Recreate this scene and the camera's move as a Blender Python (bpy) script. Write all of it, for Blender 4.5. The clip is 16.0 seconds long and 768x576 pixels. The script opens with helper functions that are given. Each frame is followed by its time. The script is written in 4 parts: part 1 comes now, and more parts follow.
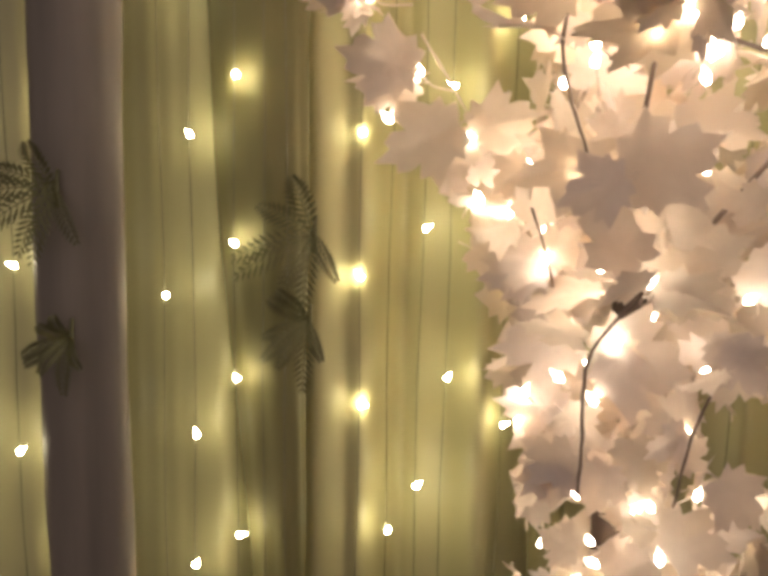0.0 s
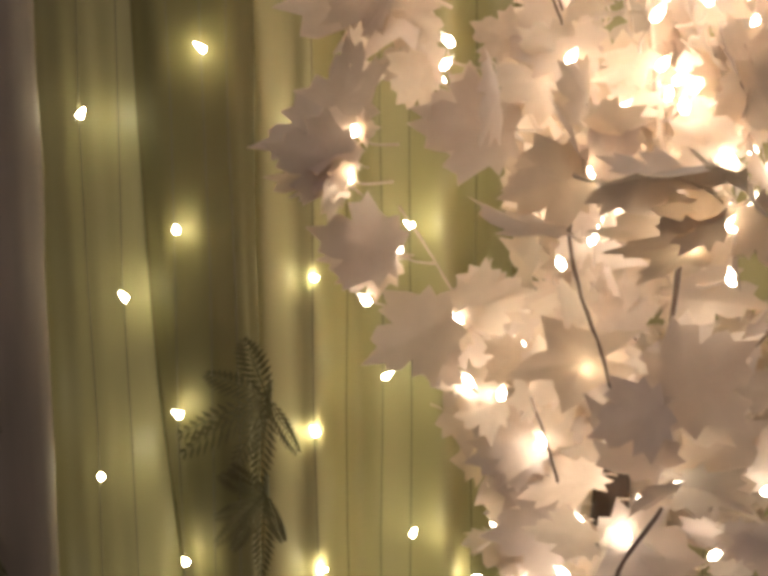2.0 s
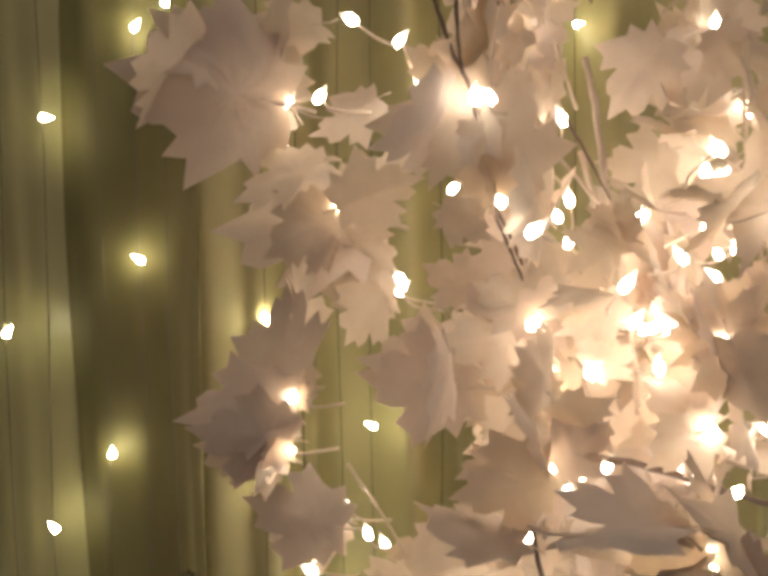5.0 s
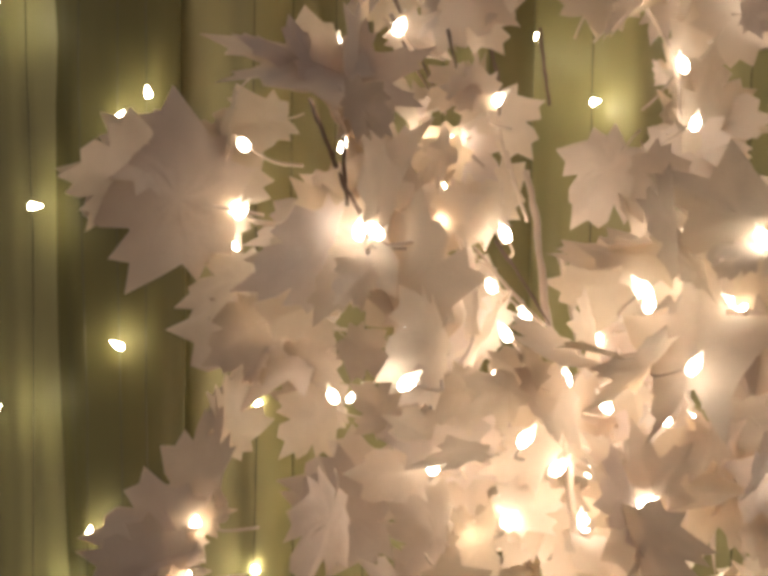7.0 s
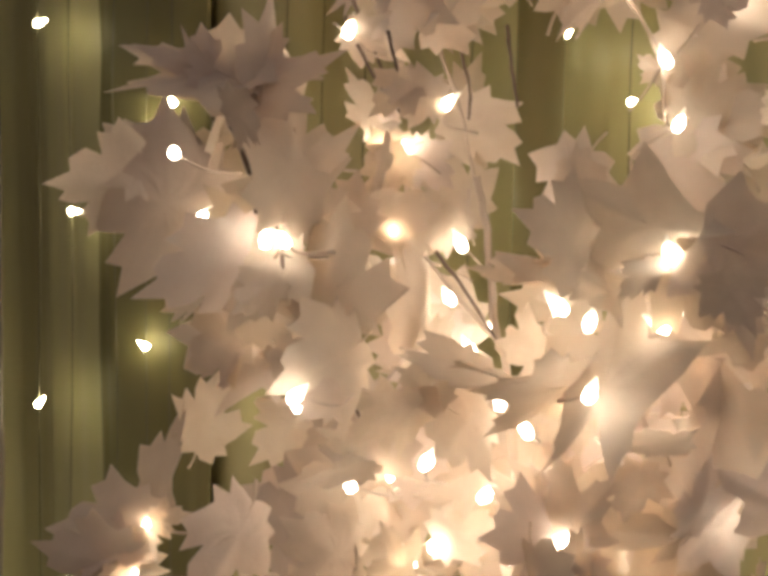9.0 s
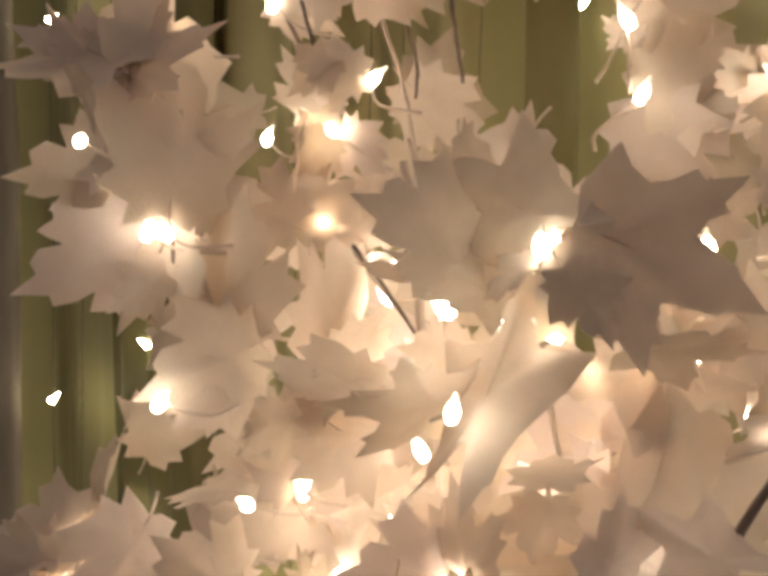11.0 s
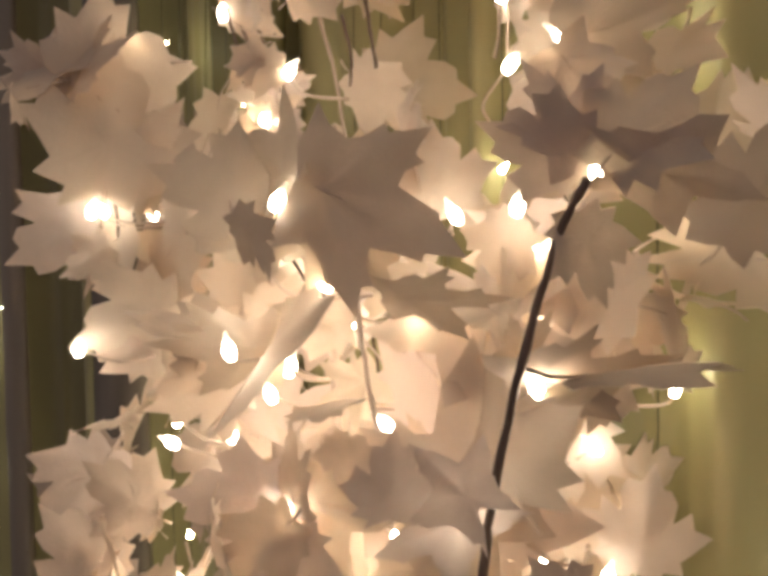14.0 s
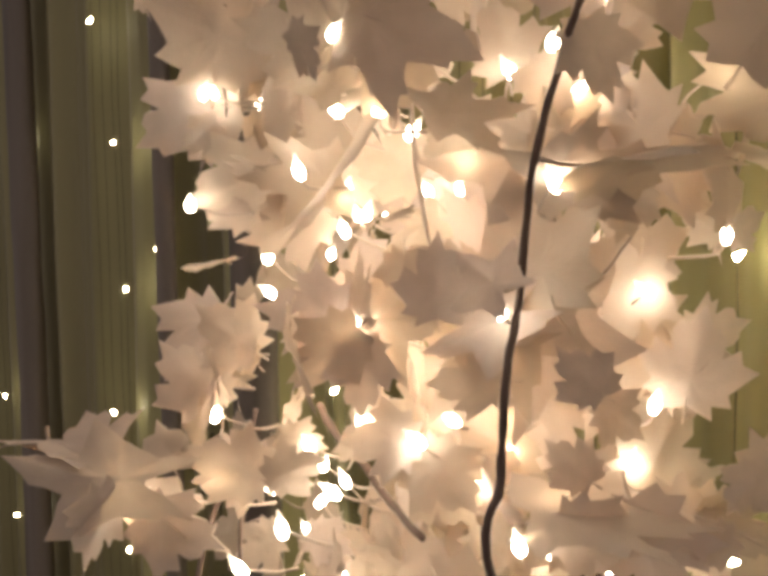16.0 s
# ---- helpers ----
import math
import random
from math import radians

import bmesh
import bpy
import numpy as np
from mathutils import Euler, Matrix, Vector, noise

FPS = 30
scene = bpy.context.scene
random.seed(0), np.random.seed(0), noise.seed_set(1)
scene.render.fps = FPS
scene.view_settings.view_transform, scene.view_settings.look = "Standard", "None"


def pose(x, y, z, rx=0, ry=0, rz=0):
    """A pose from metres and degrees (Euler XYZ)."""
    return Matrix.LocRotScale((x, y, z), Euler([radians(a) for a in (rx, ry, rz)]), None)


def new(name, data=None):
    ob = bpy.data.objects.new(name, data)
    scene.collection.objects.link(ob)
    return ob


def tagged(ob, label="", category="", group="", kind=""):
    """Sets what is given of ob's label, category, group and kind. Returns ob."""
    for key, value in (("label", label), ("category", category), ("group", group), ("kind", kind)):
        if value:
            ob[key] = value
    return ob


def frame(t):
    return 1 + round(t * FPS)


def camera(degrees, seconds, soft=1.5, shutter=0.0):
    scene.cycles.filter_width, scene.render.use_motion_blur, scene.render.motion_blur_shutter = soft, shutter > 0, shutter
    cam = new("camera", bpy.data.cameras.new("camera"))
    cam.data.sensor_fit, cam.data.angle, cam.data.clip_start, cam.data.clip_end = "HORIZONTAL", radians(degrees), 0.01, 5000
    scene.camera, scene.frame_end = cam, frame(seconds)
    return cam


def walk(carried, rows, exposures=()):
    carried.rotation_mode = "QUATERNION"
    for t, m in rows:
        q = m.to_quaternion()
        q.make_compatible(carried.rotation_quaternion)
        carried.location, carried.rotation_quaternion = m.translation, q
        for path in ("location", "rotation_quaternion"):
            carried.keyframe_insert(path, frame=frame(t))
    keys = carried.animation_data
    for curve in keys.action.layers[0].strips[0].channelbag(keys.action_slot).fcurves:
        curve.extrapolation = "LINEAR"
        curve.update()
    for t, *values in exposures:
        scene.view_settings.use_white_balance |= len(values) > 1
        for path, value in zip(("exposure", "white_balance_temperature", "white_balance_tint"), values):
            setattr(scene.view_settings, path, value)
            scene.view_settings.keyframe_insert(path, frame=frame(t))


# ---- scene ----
cam = camera(46.3, 16.0, soft=4.4)
METRES, EYE, TILT, LEAN, TURN = 1.2, 1.3, -9.8, -1.2, 0.0
ROWS = [
    (0.0, 0.0, 0.0, 0.0, 0.0, 0.0, -0.0),
    (0.5, -0.0206, 0.0205, 0.0353, -2.15, 0.59, 0.62),
    (1.0, -0.0371, 0.0376, 0.0659, -4.0, 0.96, 1.36),
    (1.5, -0.05, 0.0553, 0.091, -5.66, 1.4, 1.99),
    (2.0, -0.0603, 0.0707, 0.1146, -7.22, 1.73, 2.62),
    (2.5, -0.0649, 0.0842, 0.1367, -8.42, 2.13, 3.04),
    (3.0, -0.0656, 0.0941, 0.1571, -9.32, 2.6, 3.4),
    (3.5, -0.0627, 0.1012, 0.1781, -9.79, 3.11, 3.63),
    (4.0, -0.056, 0.1063, 0.1999, -9.85, 3.68, 3.65),
    (4.5, -0.0412, 0.1113, 0.2211, -9.02, 4.35, 3.48),
    (5.0, -0.0206, 0.1154, 0.2435, -7.68, 4.9, 3.08),
    (7.5, 0.1562, 0.1333, 0.3118, 5.89, 5.66, -0.71),
    (8.0, 0.1901, 0.1385, 0.3134, 9.04, 5.63, -1.38),
    (10.5, 0.3122, 0.2222, 0.3175, 22.42, 5.27, -3.6),
    (11.0, 0.3355, 0.2439, 0.3237, 24.84, 4.98, -3.85),
    (11.5, 0.3608, 0.2639, 0.3279, 27.46, 4.72, -4.12),
    (12.0, 0.387, 0.2816, 0.3312, 30.29, 4.49, -4.2),
    (12.5, 0.4122, 0.2937, 0.3336, 33.28, 4.31, -4.37),
    (13.0, 0.442, 0.3043, 0.3312, 36.5, 4.32, -4.6),
    (13.5, 0.4734, 0.3106, 0.3258, 39.88, 4.26, -4.82),
    (14.0, 0.5051, 0.3148, 0.313, 43.15, 4.4, -5.22),
    (14.5, 0.5312, 0.3187, 0.2932, 46.26, 4.35, -5.52),
    (15.0, 0.5498, 0.3213, 0.2739, 48.92, 4.14, -5.69),
    (15.5, 0.562, 0.3225, 0.2559, 51.22, 3.88, -5.85),
    (16.0, 0.5725, 0.3223, 0.2389, 53.14, 3.52, -5.95),
]
walk(cam, [(t, pose(0, 0, EYE, TILT, LEAN, TURN) @ pose(METRES * x, METRES * y, METRES * z, 90 + pitch, roll, yaw)) for t, x, y, z, yaw, pitch, roll in ROWS],
     exposures=((0, 0.95), (1.0, 0.63), (1.5, 0.52), (3.5, 0.24), (5, 0.18), (8, 0.06), (11, 0.08), (14, 0.17), (16, 0.26)))

# ---- light: a dim warm room, the bulbs do the rest ----
world = bpy.data.worlds.new("room_glow")
scene.world = world
world.use_nodes = True
wb = world.node_tree.nodes["Background"]
wb.inputs[0].default_value = (1.0, 0.83, 0.78, 1)
wb.inputs[1].default_value = 0.185


# ---- materials ----
def material(name):
    m = bpy.data.materials.new(name)
    m.use_nodes = True
    m.node_tree.nodes.clear()
    return m, m.node_tree.nodes, m.node_tree.links


def ramp(nodes, links, source, stops):
    r = nodes.new("ShaderNodeValToRGB")
    while len(r.color_ramp.elements) < len(stops):
        r.color_ramp.elements.new(0.5)
    for e, (p, c) in zip(r.color_ramp.elements, stops):
        e.position, e.color = p, (*c, 1)
    links.new(source, r.inputs[0])
    return r.outputs[0]


def noise_tex(nodes, links, scale, detail=4, stretch=None, coord="Object"):
    tc = nodes.new("ShaderNodeTexCoord")
    n = nodes.new("ShaderNodeTexNoise")
    n.inputs["Scale"].default_value, n.inputs["Detail"].default_value = scale, detail
    out = tc.outputs[coord]
    if stretch:
        mp = nodes.new("ShaderNodeMapping")
        mp.inputs["Scale"].default_value = stretch
        links.new(out, mp.inputs[0])
        out = mp.outputs[0]
    links.new(out, n.inputs["Vector"])
    return n.outputs["Fac"]


def leaf_material():
    m, n, l = material("leaf_cloth")
    info = n.new("ShaderNodeObjectInfo")
    isl = n.new("ShaderNodeNewGeometry")
    add = n.new("ShaderNodeMath")
    add.operation = "ADD"
    l.new(info.outputs["Random"], add.inputs[0])
    l.new(isl.outputs["Random Per Island"], add.inputs[1])
    fr = n.new("ShaderNodeMath")
    fr.operation = "FRACT"
    l.new(add.outputs[0], fr.inputs[0])
    tint = ramp(n, l, fr.outputs[0], [(0.0, (0.735, 0.63, 0.545)), (0.5, (0.762, 0.672, 0.567)), (1.0, (0.72, 0.627, 0.585))])
    blot = ramp(n, l, noise_tex(n, l, 3.0), [(0.3, (0.90, 0.88, 0.87)), (0.7, (1, 1, 1))])
    mul = n.new("ShaderNodeMix")
    mul.data_type, mul.blend_type = "RGBA", "MULTIPLY"
    mul.inputs["Factor"].default_value = 1.0
    l.new(tint, mul.inputs["A"])
    l.new(blot, mul.inputs["B"])
    col = mul.outputs["Result"]
    bump = n.new("ShaderNodeBump")
    bump.inputs["Strength"].default_value, bump.inputs["Distance"].default_value = 0.3, 0.0012
    l.new(noise_tex(n, l, 40.0, 3), bump.inputs["Height"])
    dif = n.new("ShaderNodeBsdfPrincipled")
    dif.inputs["Roughness"].default_value = 0.7
    dif.inputs["Specular IOR Level"].default_value = 0.2
    l.new(col, dif.inputs["Base Color"])
    l.new(bump.outputs[0], dif.inputs["Normal"])
    tr = n.new("ShaderNodeBsdfTranslucent")
    warm = n.new("ShaderNodeMix")
    warm.data_type, warm.blend_type = "RGBA", "MULTIPLY"
    warm.inputs["Factor"].default_value = 1.0
    l.new(col, warm.inputs["A"])
    warm.inputs["B"].default_value = (1.0, 0.88, 0.70, 1)
    l.new(warm.outputs["Result"], tr.inputs["Color"])
    mix = n.new("ShaderNodeMixShader")
    mix.inputs[0].default_value = 0.24
    l.new(dif.outputs[0], mix.inputs[1])
    l.new(tr.outputs[0], mix.inputs[2])
    out = n.new("ShaderNodeOutputMaterial")
    l.new(mix.outputs[0], out.inputs[0])
    return m


def plain(name, stops, scale, rough, stretch=None, metal=0.0, bump_d=0.001, bump_s=0.3, spec=0.5, coord="Object"):
    m, n, l = material(name)
    f = noise_tex(n, l, scale, 5, stretch, coord)
    p = n.new("ShaderNodeBsdfPrincipled")
    l.new(ramp(n, l, f, stops), p.inputs["Base Color"])
    p.inputs["Roughness"].default_value, p.inputs["Metallic"].default_value = rough, metal
    p.inputs["Specular IOR Level"].default_value = spec
    b = n.new("ShaderNodeBump")
    b.inputs["Strength"].default_value, b.inputs["Distance"].default_value = bump_s, bump_d
    l.new(noise_tex(n, l, scale * 3, 4, stretch, coord), b.inputs["Height"])
    l.new(b.outputs[0], p.inputs["Normal"])
    out = n.new("ShaderNodeOutputMaterial")
    l.new(p.outputs[0], out.inputs[0])
    return m


def glow(name, colour, strength):
    m, n, l = material(name)
    e = n.new("ShaderNodeEmission")
    e.inputs[0].default_value, e.inputs[1].default_value = (*colour, 1), strength
    out = n.new("ShaderNodeOutputMaterial")
    l.new(e.outputs[0], out.inputs[0])
    return m


LEAF = leaf_material()
TWIG = plain("dark_twig", [(0.3, (0.13, 0.085, 0.065)), (0.7, (0.25, 0.175, 0.14))], 30, 0.55, bump_d=0.0006)
WIRE_PALE = plain("pale_wire", [(0.3, (0.55, 0.44, 0.36)), (0.7, (0.68, 0.56, 0.46))], 40, 0.4, bump_d=0.0003)
BARK = plain("brown_bark", [(0.3, (0.06, 0.04, 0.03)), (0.7, (0.16, 0.11, 0.08))], 18, 0.75, (1, 1, 0.25), bump_d=0.004, bump_s=0.6)
SATIN = plain("gold_satin", [(0.25, (0.34, 0.305, 0.15)), (0.75, (0.52, 0.47, 0.25))], 7, 0.42, (1, 1, 0.03), bump_d=0.0012, bump_s=0.25, spec=0.6)
# shade of the satin's deep folds, painted as a darker olive
FOLD_SHADE = plain("shaded_fold_olive", [(0.3, (0.135, 0.118, 0.045)), (0.7, (0.225, 0.195, 0.08))], 9, 0.62, (1, 1, 0.05), bump_d=0.0008)
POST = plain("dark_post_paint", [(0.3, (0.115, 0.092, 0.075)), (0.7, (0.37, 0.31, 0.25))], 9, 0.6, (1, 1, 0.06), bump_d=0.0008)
FIR = plain("fern_green", [(0.3, (0.08, 0.075, 0.03)), (0.7, (0.14, 0.13, 0.055))], 20, 0.6)
FLOOR = plain("floor_stone", [(0.3, (0.10, 0.085, 0.07)), (0.7, (0.17, 0.145, 0.12))], 4, 0.5)
WALL = plain("wall_paint", [(0.3, (0.30, 0.25, 0.20)), (0.7, (0.36, 0.30, 0.24))], 3, 0.8)
THREAD = plain("thin_dark_wire", [(0.3, (0.10, 0.09, 0.05)), (0.7, (0.17, 0.15, 0.09))], 30, 0.5)
BULB = glow("bulb_glow", (1.0, 0.87, 0.68), 33)
DROP = glow("drop_glow", (1.0, 0.91, 0.58), 85)


def sleeve_material():
    m, n, l = material("frosted_sleeve")
    p = n.new("ShaderNodeBsdfPrincipled")
    p.inputs["Base Color"].default_value = (0.95, 0.9, 0.82, 1)
    p.inputs["Roughness"].default_value, p.inputs["Transmission Weight"].default_value = 0.45, 0.75
    out = n.new("ShaderNodeOutputMaterial")
    l.new(p.outputs[0], out.inputs[0])
    return m


SOCKET = sleeve_material()


# ---- mesh helpers ----
def part(name, bm, mat, parent=None, label="", smooth=True):
    me = bpy.data.meshes.new(name)
    bm.to_mesh(me)
    bm.free()
    me.materials.append(mat)
    if smooth:
        me.polygons.foreach_set("use_smooth", [True] * len(me.polygons))
    ob = new(name, me)
    if parent:
        ob.parent = parent
    if label:
        tagged(ob, label)
    return ob


def tube(bm, pts, radii, sides=7):
    pts = [Vector(p) for p in pts]
    rings = []
    for i, p in enumerate(pts):
        d = (pts[min(i + 1, len(pts) - 1)] - pts[max(i - 1, 0)]).normalized()
        a = d.cross(Vector((0.31, 0.87, 0.12))).normalized()
        b = d.cross(a)
        rings.append([bm.verts.new(p + radii[i] * (math.cos(k * math.tau / sides) * a + math.sin(k * math.tau / sides) * b)) for k in range(sides)])
    for r, s in zip(rings, rings[1:]):
        for k in range(sides):
            bm.faces.new((r[k], r[(k + 1) % sides], s[(k + 1) % sides], s[k]))
    bm.faces.new(rings[0][::-1])
    bm.faces.new(rings[-1])


def spline(pts, n=6):
    """Catmull-Rom through the points."""
    p = [Vector(q) for q in pts]
    p = [p[0] * 2 - p[1]] + p + [p[-1] * 2 - p[-2]]
    out = []
    for a, b, c, d in zip(p, p[1:], p[2:], p[3:]):
        for k in range(n):
            t = k / n
            out.append(0.5 * (2 * b + (c - a) * t + (2 * a - 5 * b + 4 * c - d) * t * t + (3 * b - a - 3 * c + d) * t ** 3))
    return out + [p[-2]]


def box(bm, lo, hi, bevel=0.0):
    r = bmesh.ops.create_cube(bm, size=1)
    bmesh.ops.scale(bm, vec=Vector(hi) - Vector(lo), verts=r["verts"])
    bmesh.ops.translate(bm, vec=(Vector(hi) + Vector(lo)) / 2, verts=r["verts"])
    if bevel:
        es = list({e for v in r["verts"] for e in v.link_edges})
        bmesh.ops.bevel(bm, geom=es, offset=bevel, segments=2, affect="EDGES")


# ---- the large structure ----
bm = bmesh.new()
box(bm, (-4, -3, -0.12), (4, 1.6, 0))
tagged(part("floor", bm, FLOOR, smooth=False), "dark stone floor", "floor", kind="structure")
bm = bmesh.new()
box(bm, (-4, 1.36, 0), (4, 1.48, 3.2))
tagged(part("wall_north", bm, WALL, smooth=False), "plain wall behind the satin curtain", "wall", kind="structure")


def curtain_depth(x):
    """How far back the cloth hangs at x: deep, uneven folds."""
    y = 1.045 + 0.06 / (1 + math.exp(-(x + 0.055) * 60))
    y += 0.028 * math.sin(x * 31.0 + 1.3 * math.sin(x * 7.3)) + 0.010 * math.sin(x * 71 + 2.0 * math.sin(x * 11))
    y += 0.0010 * math.sin(x * 190 + 3 * math.sin(x * 23))
    return y


def curtain():
    bm = bmesh.new()
    nx, zs = 900, [0.02, 0.3, 0.6, 0.9, 1.2, 1.5, 1.8, 2.1, 2.4, 2.7, 3.0]
    rows = []
    for z in zs:
        row = []
        for i in range(nx + 1):
            x = -2.6 + 4.6 * i / nx
            drift = 0.006 * math.sin(z * 2.1 + x * 3)
            row.append(bm.verts.new((x + drift, curtain_depth(x) + 0.004 * math.sin(z * 3 + x * 5), z)))
        rows.append(row)
    for a, b in zip(rows, rows[1:]):
        for i in range(nx):
            bm.faces.new((a[i], a[i + 1], b[i + 1], b[i]))
    ob = part("curtain", bm, SATIN)
    sol = ob.modifiers.new("cloth", "SOLIDIFY")
    sol.thickness = 0.0015
    sol.offset = 1
    return tagged(ob, "olive gold satin curtain hanging in deep folds", "curtain")


curtain()


# ---- the light curtain in front of the cloth ----
def drop_mesh():
    bm = bmesh.new()
    bmesh.ops.create_icosphere(bm, subdivisions=1, radius=0.0038)
    for v in bm.verts:
        k = max(v.co.z, 0) / 0.0038
        v.co = (v.co.x * (1 - 0.75 * k), v.co.y * (1 - 0.75 * k), v.co.z * (1.0 + 1.5 * k))
    me = bpy.data.meshes.new("bulb")
    bm.to_mesh(me)
    bm.free()
    me.materials.append(DROP)
    return me


DROP_ME = drop_mesh()
string_rng = random.Random(8)


def light_string(x, y, *heights):
    """A thin wire that hangs from the rail, with its small bulbs."""
    bm = bmesh.new()
    lean = string_rng.uniform(-0.004, 0.004)
    pts = [(0.002 * math.sin(i * 1.7 + x * 40) + lean * i / 14, 0.0015 * math.cos(i * 2.3), 0.7 + i * 2.15 / 14) for i in range(15)]
    pts.append((lean, 1.0 - y, 2.862))
    tube(bm, pts, [0.0006] * 16, 5)
    wire = part("light_string", bm, THREAD)
    wire.location = (x, y, 0)
    tagged(wire, "thin hanging wire with small warm fairy lights", "string lights", "light curtain strings")
    for z in heights:
        b = new("bulb", DROP_ME)
        b.parent = wire
        k = (z - 0.7) / 2.15 * 14
        b.location = (0.002 * math.sin(k * 1.7 + x * 40) + lean * k / 14 + 0.002, -0.003, z)
        b.rotation_euler = (string_rng.uniform(-0.4, 0.4), string_rng.uniform(0.5, 1.6), string_rng.uniform(0, 6))
    return wire


light_string(-1.631, 0.985, 1.159)
light_string(-1.575, 0.985, 0.876)
light_string(-1.489, 0.985, 1.775)
light_string(-0.920, 0.985, 1.921)
light_string(-0.872, 0.985, 1.230)
light_string(-0.824, 0.985, 0.995, 1.700)
light_string(-0.796, 0.985, 1.451)
light_string(-0.655, 0.985, 1.518)
light_string(-0.409, 0.985, 0.932, 1.147)
light_string(-0.368, 0.985, 0.800, 1.315)
light_string(-0.243, 0.985, 1.117, 1.466, 1.819)
light_string(-0.210, 0.985, 0.797, 0.956, 1.294, 1.648)
light_string(-0.162, 0.985, 0.835, 1.024, 1.177, 1.358)
light_string(-0.130, 0.985, 1.527, 1.724)
light_string(-0.105, 0.985, 1.745)
light_string(-0.025, 1.060, 0.971, 1.130, 1.300, 1.463)
light_string(0.011, 1.060, 0.809)
light_string(0.048, 1.060, 0.869, 1.190)
light_string(0.080, 1.060, 1.008, 1.355)
light_string(0.202, 1.060, 0.764, 1.822)
light_string(0.230, 1.060, 1.808)
for i in range(4):
    light_string(0.15 + 0.14 * i, 1.06, *[0.95 + 0.24 * k + 0.08 * (i % 3) for k in range(5)])
bm = bmesh.new()
tube(bm, [(-2.6, 1.0, 2.86), (2.0, 1.0, 2.86)], [0.012, 0.012], 12)
for x in (-2.5, -1.3, 0.6, 1.9):
    tube(bm, [(x, 1.0, 2.86), (x, 1.365, 2.86)], [0.008, 0.008], 8)
tagged(part("curtain_rail", bm, POST), "dark round rail above the curtain", "curtain rail")


# ---- a dark post before the cloth, and dark strips in place of its shaded folds ----
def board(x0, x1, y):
    """A thick post wrapped in dark cloth, its outline lumpy with folds; also stands in for shaded curtain folds."""
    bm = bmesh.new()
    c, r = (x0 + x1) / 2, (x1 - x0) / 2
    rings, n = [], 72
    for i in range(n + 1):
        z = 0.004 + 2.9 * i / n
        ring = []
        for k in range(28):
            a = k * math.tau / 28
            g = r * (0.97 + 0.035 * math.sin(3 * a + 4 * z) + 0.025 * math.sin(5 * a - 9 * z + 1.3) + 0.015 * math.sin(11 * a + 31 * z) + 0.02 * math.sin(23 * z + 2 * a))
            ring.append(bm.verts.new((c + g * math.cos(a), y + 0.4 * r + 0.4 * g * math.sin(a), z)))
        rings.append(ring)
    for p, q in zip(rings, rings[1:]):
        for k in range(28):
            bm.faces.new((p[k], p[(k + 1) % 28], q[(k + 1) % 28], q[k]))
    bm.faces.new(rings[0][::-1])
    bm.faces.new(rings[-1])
    return tagged(part("post", bm, POST), "thick dark brown cloth post before the curtain, also standing in for shaded folds", "post", "dark posts")


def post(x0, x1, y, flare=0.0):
    """A round dark olive strip in place of a shaded curtain fold; flare: how far it spreads to one side towards the
    top.
    """
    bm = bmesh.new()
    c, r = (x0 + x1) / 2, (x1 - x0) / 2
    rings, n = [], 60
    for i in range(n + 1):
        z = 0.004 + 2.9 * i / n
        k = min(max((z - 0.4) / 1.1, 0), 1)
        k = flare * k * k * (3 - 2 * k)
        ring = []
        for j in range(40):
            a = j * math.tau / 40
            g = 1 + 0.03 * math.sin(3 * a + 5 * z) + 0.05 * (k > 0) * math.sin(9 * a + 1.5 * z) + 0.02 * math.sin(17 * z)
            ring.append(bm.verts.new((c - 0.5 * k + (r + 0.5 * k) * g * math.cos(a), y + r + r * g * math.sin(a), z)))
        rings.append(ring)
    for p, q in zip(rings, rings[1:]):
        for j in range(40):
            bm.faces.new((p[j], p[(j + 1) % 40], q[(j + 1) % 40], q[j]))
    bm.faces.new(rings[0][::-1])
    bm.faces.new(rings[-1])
    return tagged(part("post", bm, FOLD_SHADE), "dark olive strip standing in for a shaded fold of the curtain", "post", "dark posts")


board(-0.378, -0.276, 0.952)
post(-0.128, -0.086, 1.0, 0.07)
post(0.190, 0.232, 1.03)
# these two are no posts: dark bars for the folds' shaded sides
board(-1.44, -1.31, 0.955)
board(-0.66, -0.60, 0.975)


# ---- fern sprigs on the dark post and on the olive strip ----
def frond(bm, root, tip, sag, width):
    root, tip = Vector(root), Vector(tip)
    d = tip - root
    side = d.cross(Vector((0, 1, 0))).normalized()
    n = 12
    spine = [root + d * (i / n) + Vector((0, -0.012 * math.sin(math.pi * i / n), -sag * (i / n) ** 2)) for i in range(n + 1)]
    tube(bm, spine, [0.0012 - 0.0008 * i / n for i in range(n + 1)], 4)
    for i in range(1, n):
        s = width * math.sin(math.pi * (i / n) ** 0.8) + 0.003
        fwd = (spine[i + 1] - spine[i - 1]).normalized()
        for sign in (-1, 1):
            a = spine[i]
            b = a + sign * side * s + fwd * s * 0.75 + Vector((0, -0.003, -0.15 * s))
            m = (a + b) / 2
            w = fwd * 0.0026
            vs = [bm.verts.new(p) for p in (a, m + w + Vector((0, -0.0015, 0)), b, m - w)]
            bm.faces.new(vs)


